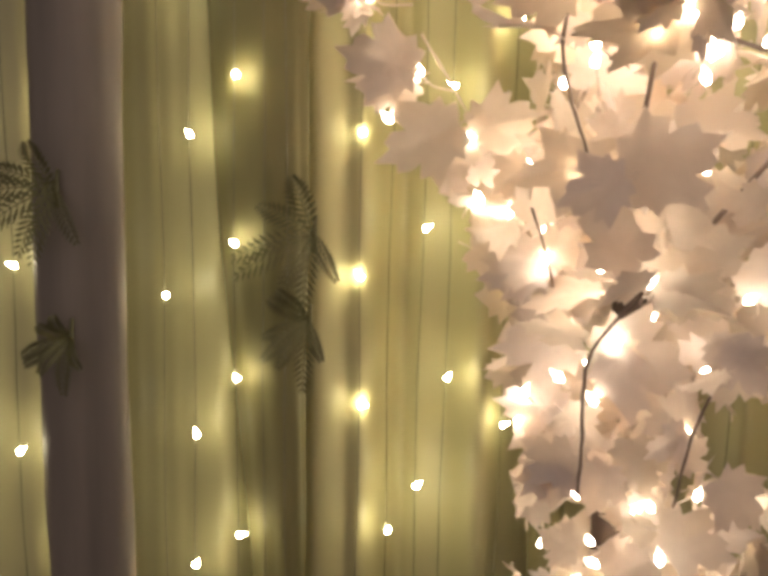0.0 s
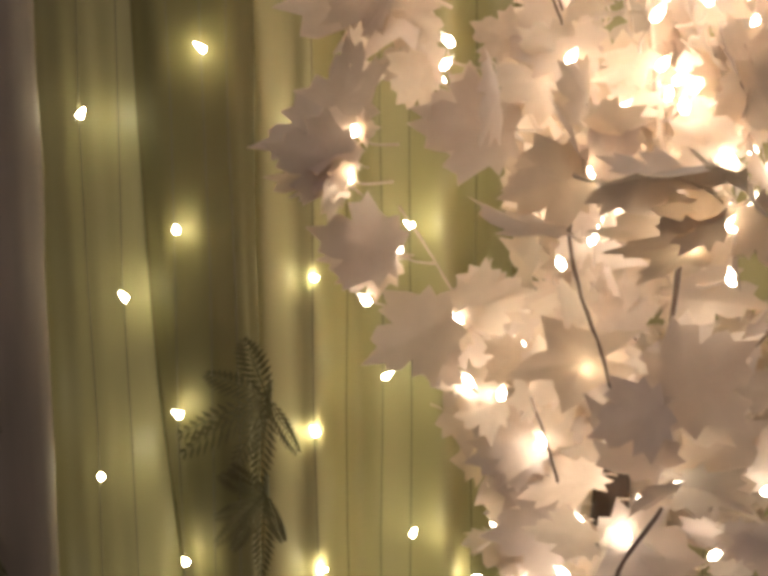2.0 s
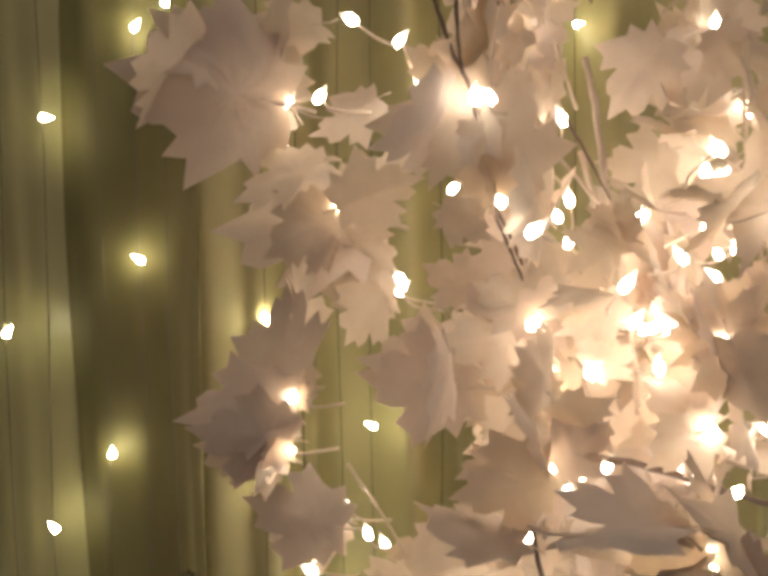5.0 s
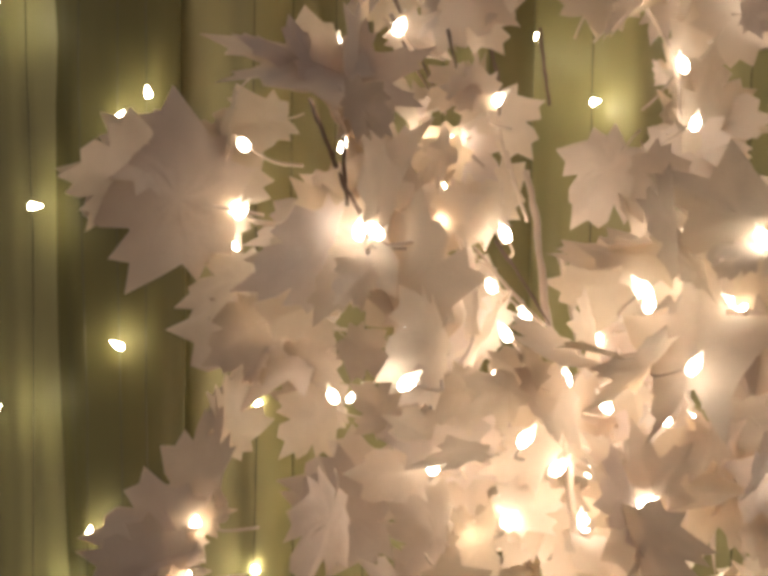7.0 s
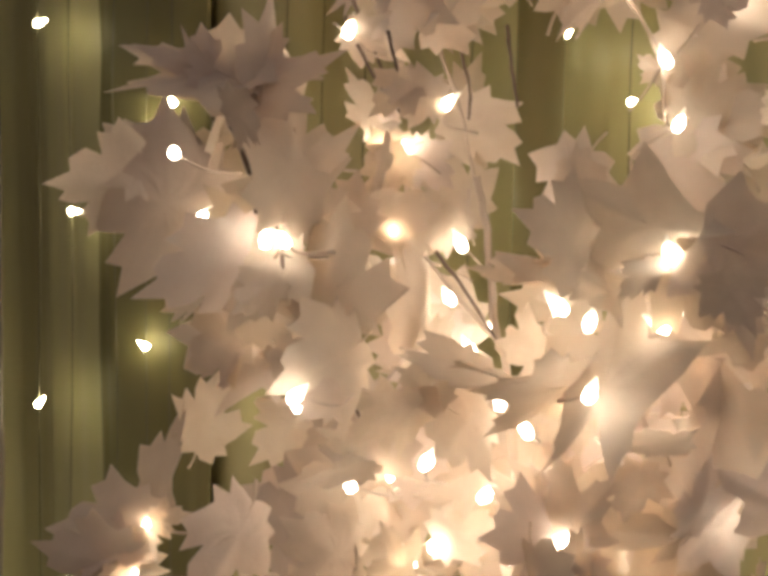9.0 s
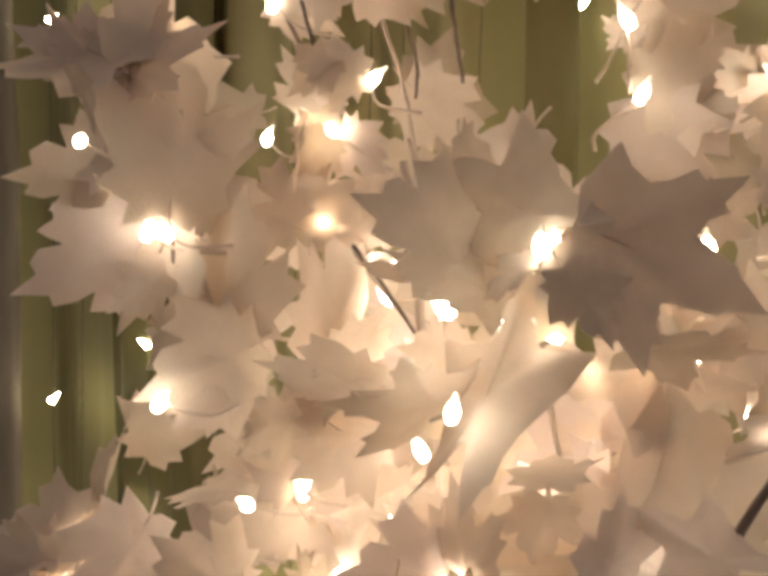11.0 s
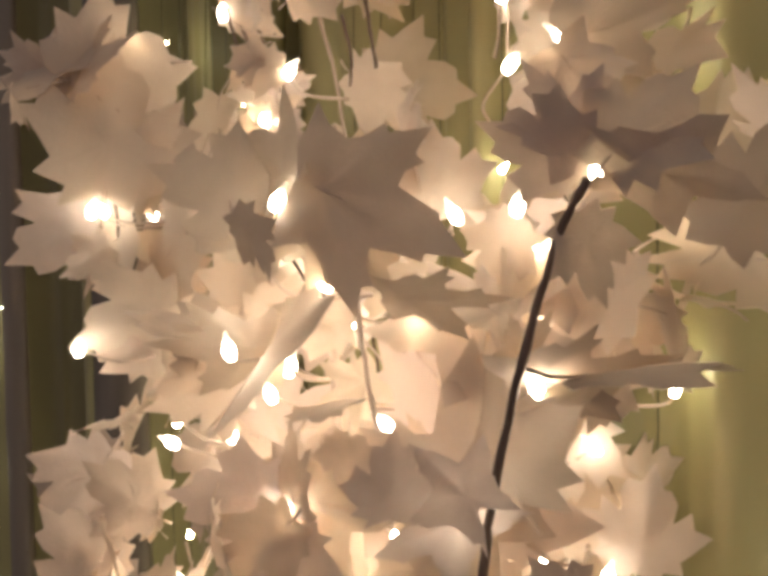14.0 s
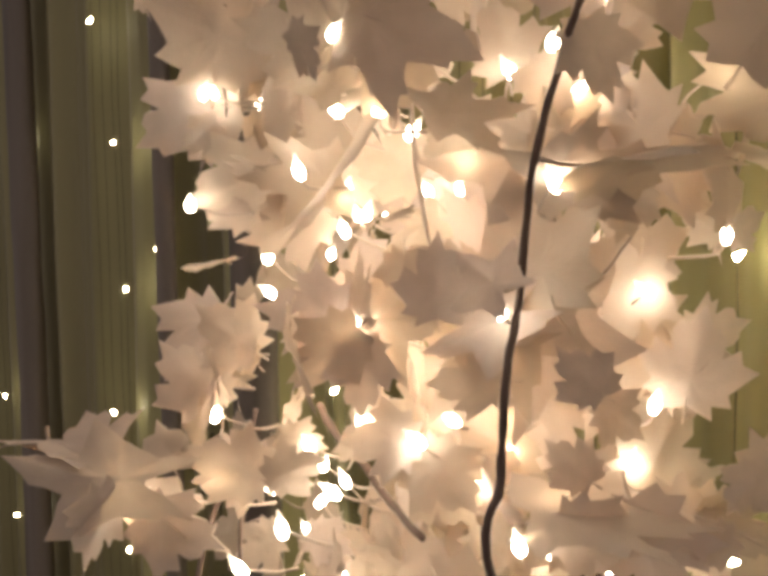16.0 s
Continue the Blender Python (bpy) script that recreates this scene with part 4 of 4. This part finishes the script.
leaf(0.106, 0.716, 1.612, 0.083, 0.697, 1.593, 0.67, -0.74, -0.04, 1)
leaf(-0.012, 0.780, 1.439, -0.027, 0.765, 1.413, 0.39, -0.88, 0.26, 3)
leaf(0.300, 0.727, 1.522, 0.294, 0.731, 1.486, 0.30, -0.94, -0.14, 3)
leaf(0.125, 0.750, 1.577, 0.112, 0.750, 1.625, 0.75, -0.63, 0.20, 0)
leaf(0.412, 0.755, 1.647, 0.379, 0.724, 1.659, 0.58, -0.74, -0.34, 0)
leaf(0.421, 0.749, 1.644, 0.448, 0.769, 1.686, 0.22, -0.93, 0.29, 3)
leaf(0.373, 0.807, 1.711, 0.416, 0.833, 1.726, 0.57, -0.70, -0.43, 2)
leaf(0.372, 0.806, 1.711, 0.353, 0.783, 1.700, 0.66, -0.70, 0.28, 4)
leaf(0.378, 0.797, 1.708, 0.388, 0.810, 1.669, 0.48, -0.86, -0.16, 1)
leaf(0.413, 0.743, 1.625, 0.423, 0.752, 1.586, 0.89, -0.45, 0.10, 2)
leaf(0.347, 0.798, 1.624, 0.328, 0.790, 1.588, 0.33, -0.94, 0.04, 0)
leaf(0.113, 0.750, 1.643, 0.085, 0.729, 1.672, 0.59, -0.81, 0.01, 0)
leaf(0.075, 0.703, 1.711, 0.102, 0.719, 1.668, 0.86, -0.12, 0.50, 4)
leaf(0.411, 0.740, 1.560, 0.454, 0.808, 1.567, 0.26, -0.07, -0.96, 4)
leaf(0.346, 0.757, 1.454, 0.315, 0.727, 1.451, 0.60, -0.67, 0.45, 4)
leaf(0.277, 0.756, 1.402, 0.303, 0.779, 1.359, 0.84, -0.49, 0.24, 0)
leaf(0.207, 0.690, 1.391, 0.184, 0.651, 1.384, 0.86, -0.51, 0.07, 3)
leaf(0.167, 0.724, 1.400, 0.187, 0.751, 1.390, 0.80, -0.60, -0.01, 2)
leaf(0.271, 0.719, 1.474, 0.273, 0.717, 1.427, 0.69, -0.72, 0.07, 4)
leaf(0.145, 0.734, 1.329, 0.133, 0.704, 1.304, 0.67, -0.60, 0.42, 2)
leaf(0.392, 0.781, 1.449, 0.383, 0.756, 1.473, 0.74, -0.59, -0.33, 0)
leaf(0.315, 0.910, 1.361, 0.326, 0.943, 1.423, 0.79, -0.58, 0.17, 1)
leaf(0.395, 0.803, 1.556, 0.389, 0.793, 1.525, 0.48, -0.85, 0.20, 0)
leaf(0.337, 0.806, 1.371, 0.395, 0.878, 1.373, 0.07, -0.08, 0.99, 2)
leaf(0.311, 0.835, 1.356, 0.328, 0.860, 1.320, 0.79, -0.61, -0.03, 0)
leaf(0.422, 0.846, 1.371, 0.403, 0.822, 1.363, 0.53, -0.61, 0.59, 4)
leaf(0.430, 0.860, 1.406, 0.420, 0.839, 1.384, 0.78, -0.59, 0.19, 1)
leaf(0.176, 0.739, 1.335, 0.201, 0.759, 1.322, 0.71, -0.50, 0.50, 0)
leaf(0.194, 0.803, 1.296, 0.187, 0.792, 1.340, 0.77, -0.64, -0.04, 3)
leaf(0.293, 0.819, 1.338, 0.275, 0.783, 1.346, 0.88, -0.37, 0.30, 2)
leaf(0.381, 0.784, 1.403, 0.363, 0.768, 1.424, 0.72, -0.69, 0.12, 0)
leaf(0.324, 0.645, 1.626, 0.341, 0.652, 1.600, -0.04, -0.96, -0.27, 1)
leaf(0.245, 0.782, 1.404, 0.256, 0.789, 1.439, 0.44, -0.90, 0.05, 0)
leaf(0.370, 0.805, 1.441, 0.385, 0.827, 1.419, 0.89, -0.40, 0.21, 3)

# ---- the inner foliage, too dense to count ----
OPENINGS = []


def opening(ax, ay, az, bx, by, bz, wide):
    """A gap in the crown: a cone from a, as wide as that at b."""
    OPENINGS.append((Vector((ax, ay, az)), Vector((bx, by, bz)), wide))


opening(0.000, 0.000, 1.300, 0.108, 1.000, 1.381, 0.033)
opening(0.000, 0.000, 1.300, 0.426, 1.000, 0.961, 0.028)
opening(0.000, 0.000, 1.300, 0.059, 1.000, 1.065, 0.062)
opening(0.000, 0.000, 1.300, 0.039, 1.000, 1.188, 0.044)
opening(-0.079, 0.156, 1.488, 0.139, 1.000, 1.568, 0.017)
opening(-0.079, 0.156, 1.488, 0.114, 1.000, 1.480, 0.017)
opening(-0.079, 0.156, 1.488, 0.045, 1.000, 1.468, 0.016)
opening(-0.079, 0.156, 1.488, 0.104, 1.000, 1.367, 0.040)
opening(-0.079, 0.156, 1.488, 0.312, 1.000, 1.640, 0.021)
opening(-0.030, 0.186, 1.564, 0.045, 1.000, 1.708, 0.023)
opening(-0.030, 0.186, 1.564, 0.124, 1.000, 1.563, 0.018)
opening(-0.030, 0.186, 1.564, 0.082, 1.000, 1.364, 0.046)
opening(-0.030, 0.186, 1.564, 0.110, 1.000, 1.464, 0.018)
opening(-0.030, 0.186, 1.564, 0.292, 1.000, 1.680, 0.022)
opening(-0.030, 0.186, 1.564, 0.245, 1.000, 1.737, 0.019)
opening(0.221, 0.228, 1.647, 0.247, 1.000, 1.712, 0.051)
opening(0.221, 0.228, 1.647, 0.209, 1.000, 1.773, 0.034)
opening(0.221, 0.228, 1.647, -0.051, 1.000, 1.422, 0.028)
opening(0.221, 0.228, 1.647, 0.061, 1.000, 1.557, 0.011)
opening(0.221, 0.228, 1.647, -0.155, 1.000, 1.531, 0.071)
opening(0.396, 0.354, 1.641, 0.226, 1.000, 1.754, 0.048)
opening(0.396, 0.354, 1.641, -0.145, 1.000, 1.411, 0.038)
opening(0.396, 0.354, 1.641, -0.233, 1.000, 1.500, 0.060)
opening(0.396, 0.354, 1.641, -0.009, 1.000, 1.760, 0.013)
opening(0.396, 0.354, 1.641, 0.150, 1.000, 1.773, 0.023)
opening(0.561, 0.434, 1.634, 0.024, 1.000, 1.743, 0.026)
opening(0.561, 0.434, 1.634, 0.171, 1.000, 1.765, 0.031)
opening(0.561, 0.434, 1.634, -0.265, 1.000, 1.347, 0.026)
opening(0.561, 0.434, 1.634, 0.383, 1.000, 1.483, 0.030)
opening(0.561, 0.434, 1.634, -0.528, 1.000, 1.705, 0.040)
opening(0.682, 0.430, 1.531, -0.528, 1.000, 1.124, 0.034)
opening(0.682, 0.430, 1.531, -0.322, 1.000, 1.435, 0.019)
opening(0.682, 0.430, 1.531, 0.341, 1.000, 1.456, 0.022)
opening(0.682, 0.430, 1.531, 0.326, 1.000, 1.382, 0.019)
opening(0.682, 0.430, 1.531, -0.961, 1.000, 1.616, 0.171)
opening(0.000, 0.000, 1.300, 0.075, 1.000, 0.918, 0.076)
opening(0.000, 0.000, 1.300, 0.113, 1.000, 0.821, 0.055)
opening(0.000, 0.000, 1.300, 0.019, 1.000, 0.825, 0.078)
opening(0.000, 0.000, 1.300, 0.089, 1.000, 0.996, 0.034)
opening(0.396, 0.354, 1.641, -0.307, 1.000, 1.620, 0.021)
opening(0.561, 0.434, 1.634, 0.011, 1.000, 1.719, 0.022)
opening(-0.030, 0.186, 1.564, -0.227, 1.000, 1.498, 0.092)
opening(-0.030, 0.186, 1.564, -0.016, 1.000, 1.449, 0.018)
opening(-0.079, 0.156, 1.488, -0.036, 1.000, 1.273, 0.024)
opening(-0.046, 0.058, 1.369, 0.082, 1.000, 1.398, 0.014)
opening(-0.046, 0.058, 1.369, 0.108, 1.000, 1.363, 0.014)
opening(-0.046, 0.058, 1.369, 0.066, 1.000, 1.423, 0.014)
opening(-0.046, 0.058, 1.369, -0.045, 1.000, 1.270, 0.014)
opening(-0.046, 0.058, 1.369, 0.007, 1.000, 1.191, 0.014)
opening(-0.046, 0.058, 1.369, 0.060, 1.000, 1.110, 0.014)
opening(-0.046, 0.058, 1.369, 0.115, 1.000, 1.054, 0.014)
opening(-0.046, 0.058, 1.369, 0.441, 1.000, 0.944, 0.014)
opening(-0.082, 0.143, 1.465, 0.111, 1.000, 1.377, 0.014)
opening(-0.082, 0.143, 1.465, 0.096, 1.000, 1.344, 0.014)
opening(-0.082, 0.143, 1.465, 0.044, 1.000, 1.450, 0.014)
opening(-0.082, 0.143, 1.465, 0.136, 1.000, 1.575, 0.014)
opening(-0.082, 0.143, 1.465, 0.116, 1.000, 1.482, 0.014)
opening(-0.082, 0.143, 1.465, 0.012, 1.000, 1.225, 0.014)
opening(-0.082, 0.143, 1.465, 0.045, 1.000, 1.183, 0.014)
opening(-0.082, 0.143, 1.465, 0.095, 1.000, 1.129, 0.014)
opening(-0.082, 0.143, 1.465, -0.026, 1.000, 1.237, 0.014)
opening(-0.082, 0.143, 1.465, 0.151, 1.000, 1.366, 0.014)
opening(-0.030, 0.186, 1.564, 0.041, 1.000, 1.703, 0.014)
opening(-0.030, 0.186, 1.564, 0.014, 1.000, 1.647, 0.014)
opening(-0.030, 0.186, 1.564, 0.037, 1.000, 1.448, 0.014)
opening(-0.030, 0.186, 1.564, 0.072, 1.000, 1.369, 0.014)
opening(-0.030, 0.186, 1.564, 0.114, 1.000, 1.339, 0.014)
opening(-0.030, 0.186, 1.564, 0.120, 1.000, 1.545, 0.014)
opening(-0.030, 0.186, 1.564, 0.105, 1.000, 1.464, 0.014)
opening(-0.030, 0.186, 1.564, 0.259, 1.000, 1.715, 0.014)
opening(-0.030, 0.186, 1.564, 0.273, 1.000, 1.733, 0.014)
opening(-0.030, 0.186, 1.564, 0.298, 1.000, 1.626, 0.014)
opening(-0.030, 0.186, 1.564, -0.000, 1.000, 1.603, 0.014)
opening(-0.030, 0.186, 1.564, -0.063, 1.000, 1.517, 0.014)
opening(-0.030, 0.186, 1.564, -0.029, 1.000, 1.485, 0.014)
opening(-0.030, 0.186, 1.564, 0.454, 1.000, 1.498, 0.014)
opening(-0.030, 0.186, 1.564, 0.450, 1.000, 1.278, 0.014)
opening(-0.030, 0.186, 1.564, 0.059, 1.000, 1.729, 0.014)
opening(0.221, 0.228, 1.647, 0.209, 1.000, 1.773, 0.014)
opening(0.221, 0.228, 1.647, 0.246, 1.000, 1.752, 0.014)
opening(0.221, 0.228, 1.647, 0.241, 1.000, 1.671, 0.014)
opening(0.221, 0.228, 1.647, 0.221, 1.000, 1.650, 0.014)
opening(0.221, 0.228, 1.647, 0.176, 1.000, 1.781, 0.014)
opening(0.221, 0.228, 1.647, -0.051, 1.000, 1.422, 0.014)
opening(0.221, 0.228, 1.647, -0.050, 1.000, 1.363, 0.014)
opening(0.221, 0.228, 1.647, -0.107, 1.000, 1.442, 0.014)
opening(0.221, 0.228, 1.647, -0.145, 1.000, 1.486, 0.014)
opening(0.221, 0.228, 1.647, -0.098, 1.000, 1.533, 0.014)
opening(0.221, 0.228, 1.647, -0.006, 1.000, 1.668, 0.014)
opening(0.221, 0.228, 1.647, 0.185, 1.000, 1.591, 0.014)
opening(0.221, 0.228, 1.647, 0.237, 1.000, 1.534, 0.014)
opening(0.221, 0.228, 1.647, 0.031, 1.000, 1.547, 0.014)
opening(0.221, 0.228, 1.647, 0.062, 1.000, 1.522, 0.014)
opening(0.221, 0.228, 1.647, 0.059, 1.000, 1.442, 0.014)
opening(0.221, 0.228, 1.647, 0.158, 1.000, 1.505, 0.014)
opening(0.221, 0.228, 1.647, 0.389, 1.000, 1.779, 0.014)
opening(0.221, 0.228, 1.647, 0.401, 1.000, 1.681, 0.014)
opening(0.221, 0.228, 1.647, 0.408, 1.000, 1.430, 0.014)
opening(0.396, 0.355, 1.641, 0.158, 1.000, 1.776, 0.014)
opening(0.396, 0.355, 1.641, 0.196, 1.000, 1.781, 0.014)
opening(0.396, 0.355, 1.641, 0.233, 1.000, 1.747, 0.014)
opening(0.396, 0.355, 1.641, 0.262, 1.000, 1.728, 0.014)
opening(0.396, 0.355, 1.641, 0.224, 1.000, 1.702, 0.014)
opening(0.396, 0.355, 1.641, -0.304, 1.000, 1.734, 0.014)
opening(0.396, 0.355, 1.641, -0.233, 1.000, 1.519, 0.014)
opening(0.396, 0.355, 1.641, -0.173, 1.000, 1.500, 0.014)
opening(0.396, 0.355, 1.641, -0.298, 1.000, 1.441, 0.014)
opening(0.396, 0.355, 1.641, -0.134, 1.000, 1.413, 0.014)
opening(0.396, 0.355, 1.641, -0.134, 1.000, 1.367, 0.014)
opening(0.396, 0.355, 1.641, -0.308, 1.000, 1.587, 0.014)
opening(0.396, 0.355, 1.641, -0.009, 1.000, 1.772, 0.014)
opening(0.396, 0.355, 1.641, 0.068, 1.000, 1.756, 0.014)
opening(0.396, 0.355, 1.641, 0.081, 1.000, 1.725, 0.014)
opening(0.396, 0.355, 1.641, -0.008, 1.000, 1.527, 0.014)
opening(0.396, 0.355, 1.641, 0.149, 1.000, 1.644, 0.014)
opening(0.396, 0.355, 1.641, 0.015, 1.000, 1.594, 0.014)
opening(0.396, 0.355, 1.641, 0.231, 1.000, 1.585, 0.014)
opening(0.396, 0.355, 1.641, 0.290, 1.000, 1.693, 0.014)
opening(0.488, 0.415, 1.645, 0.151, 1.000, 1.768, 0.014)
opening(0.488, 0.415, 1.645, 0.191, 1.000, 1.729, 0.014)
opening(0.488, 0.415, 1.645, 0.211, 1.000, 1.694, 0.014)
opening(0.488, 0.415, 1.645, 0.130, 1.000, 1.668, 0.014)
opening(0.488, 0.415, 1.645, 0.022, 1.000, 1.773, 0.014)
opening(0.488, 0.415, 1.645, 0.042, 1.000, 1.729, 0.014)
opening(0.488, 0.415, 1.645, -0.162, 1.000, 1.822, 0.014)
opening(0.488, 0.415, 1.645, -0.124, 1.000, 1.809, 0.014)
opening(0.488, 0.415, 1.645, -0.225, 1.000, 1.407, 0.014)
opening(0.488, 0.415, 1.645, -0.191, 1.000, 1.349, 0.014)
opening(0.488, 0.415, 1.645, -0.346, 1.000, 1.511, 0.014)
opening(0.488, 0.415, 1.645, 0.121, 1.000, 1.517, 0.014)
opening(0.488, 0.415, 1.645, 0.374, 1.000, 1.474, 0.014)
opening(0.488, 0.415, 1.645, 0.375, 1.000, 1.449, 0.014)
opening(0.600, 0.436, 1.618, -0.537, 1.000, 1.735, 0.014)
opening(0.600, 0.436, 1.618, -0.641, 1.000, 1.709, 0.014)
opening(0.600, 0.436, 1.618, -0.580, 1.000, 1.540, 0.014)
opening(0.600, 0.436, 1.618, -0.667, 1.000, 1.395, 0.014)
opening(0.600, 0.436, 1.618, 0.006, 1.000, 1.761, 0.014)
opening(0.600, 0.436, 1.618, 0.012, 1.000, 1.721, 0.014)
opening(0.600, 0.436, 1.618, 0.110, 1.000, 1.676, 0.014)
opening(0.600, 0.436, 1.618, 0.142, 1.000, 1.763, 0.014)
opening(0.600, 0.436, 1.618, -0.320, 1.000, 1.359, 0.014)
opening(0.600, 0.436, 1.618, -0.280, 1.000, 1.343, 0.014)
opening(0.600, 0.436, 1.618, -0.283, 1.000, 1.286, 0.014)
opening(0.600, 0.436, 1.618, 0.367, 1.000, 1.466, 0.014)
opening(0.600, 0.436, 1.618, 0.386, 1.000, 1.438, 0.014)
opening(0.600, 0.436, 1.618, 0.318, 1.000, 1.634, 0.014)
opening(0.600, 0.436, 1.618, 0.272, 1.000, 1.628, 0.014)
opening(0.600, 0.436, 1.618, -0.168, 1.000, 1.823, 0.014)
opening(0.600, 0.436, 1.618, -0.641, 1.000, 1.328, 0.014)
opening(0.600, 0.436, 1.618, -0.169, 1.000, 1.576, 0.014)
opening(0.682, 0.430, 1.531, -1.275, 1.000, 1.527, 0.014)
opening(0.682, 0.430, 1.531, -0.728, 1.000, 1.605, 0.014)
opening(0.682, 0.430, 1.531, -0.707, 1.000, 1.837, 0.014)
opening(0.682, 0.430, 1.531, -0.559, 1.000, 1.825, 0.014)
opening(0.682, 0.430, 1.531, -0.992, 1.000, 1.341, 0.014)
opening(0.682, 0.430, 1.531, -0.466, 1.000, 1.558, 0.014)
opening(0.682, 0.430, 1.531, -0.322, 1.000, 1.429, 0.014)
opening(0.682, 0.430, 1.531, -0.543, 1.000, 1.143, 0.014)
opening(0.682, 0.430, 1.531, -0.730, 1.000, 1.134, 0.014)
opening(0.682, 0.430, 1.531, 0.326, 1.000, 1.468, 0.014)
opening(0.682, 0.430, 1.531, 0.337, 1.000, 1.438, 0.014)
opening(0.682, 0.430, 1.531, 0.318, 1.000, 1.380, 0.014)
opening(0.682, 0.430, 1.531, -0.226, 1.000, 1.245, 0.014)
opening(0.682, 0.430, 1.531, -0.301, 1.000, 1.128, 0.014)
opening(0.682, 0.430, 1.531, -1.429, 1.000, 1.748, 0.014)
opening(0.682, 0.430, 1.531, -0.173, 1.000, 1.232, 0.014)
opening(0.221, 0.228, 1.647, 0.207, 1.000, 1.777, 0.012)
opening(0.221, 0.228, 1.647, 0.252, 1.000, 1.775, 0.012)
opening(0.221, 0.228, 1.647, 0.202, 1.000, 1.736, 0.012)
opening(0.221, 0.228, 1.647, 0.214, 1.000, 1.734, 0.012)
opening(0.396, 0.355, 1.641, 0.232, 1.000, 1.717, 0.012)
opening(0.396, 0.355, 1.641, 0.138, 1.000, 1.789, 0.012)
opening(0.396, 0.355, 1.641, 0.191, 1.000, 1.784, 0.012)
opening(0.600, 0.436, 1.618, 0.134, 1.000, 1.731, 0.012)
opening(0.600, 0.436, 1.618, 0.003, 1.000, 1.764, 0.012)
opening(0.488, 0.415, 1.645, 0.188, 1.000, 1.719, 0.012)
opening(0.488, 0.415, 1.645, 0.146, 1.000, 1.788, 0.012)


def in_gap(p, reach):
    for a, b, wide in OPENINGS:
        d = b - a
        s = (p - a).dot(d) / d.length_squared
        if s > 0 and (p - a - s * d).length < wide * s + reach:
            return True
    return False


def foliage(count, seed):
    rng = random.Random(seed)
    verts, faces = [], []
    made = 0
    while made < count:
        a, h, r = rng.uniform(0, math.tau), rng.uniform(0.75, 2.15), math.sqrt(rng.uniform(0.0, 1.0))
        c = Vector((0.23 + 0.24 * r * math.cos(a), 0.89 + 0.11 * r * math.sin(a), h))
        out = Vector((math.cos(a), math.sin(a), rng.uniform(-0.5, 0.5))).normalized()
        tip = c + 0.075 * rng.uniform(0.8, 1.15) * Vector((rng.gauss(0, 1), rng.gauss(0, 0.7), rng.gauss(0, 1))).normalized()
        if in_gap((c + tip) / 2, 0.025) or in_gap(tip, 0.004) or in_gap(c, 0.0):
            made += 0.34
            continue
        me = LEAVES[rng.randrange(6)]
        m = HOME @ place_leaf(c, tip, out + Vector((rng.gauss(0, .4), rng.gauss(0, .4), rng.gauss(0, .4))))
        o = len(verts)
        verts += [tuple(m @ v.co) for v in me.vertices]
        faces += [tuple(o + i for i in p.vertices) for p in me.polygons]
        made += 1
    me = bpy.data.meshes.new("foliage")
    me.from_pydata(verts, [], faces)
    me.materials.append(LEAF)
    me.polygons.foreach_set("use_smooth", [True] * len(me.polygons))
    ob = new("foliage", me)
    ob.parent = tree
    return tagged(ob, "dense inner white cloth leaves", kind="stuff")


foliage(640, 11)


# the bulbs deep in the crown
deep = random.Random(21)
LIT = [o.matrix_basis.translation + tree.location for o in tree.children if o.name.startswith("bulb")]
for i in range(170):
    a, r = deep.uniform(0, math.tau), math.sqrt(deep.uniform(0.1, 1))
    p = Vector((0.21 + 0.20 * r * math.cos(a), 0.87 + 0.10 * r * math.sin(a), deep.uniform(0.78, 2.1)))
    if not in_gap(p, 0.022) and min((p - q).length for q in LIT) > 0.025:
        bulb(p.x, p.y, p.z)
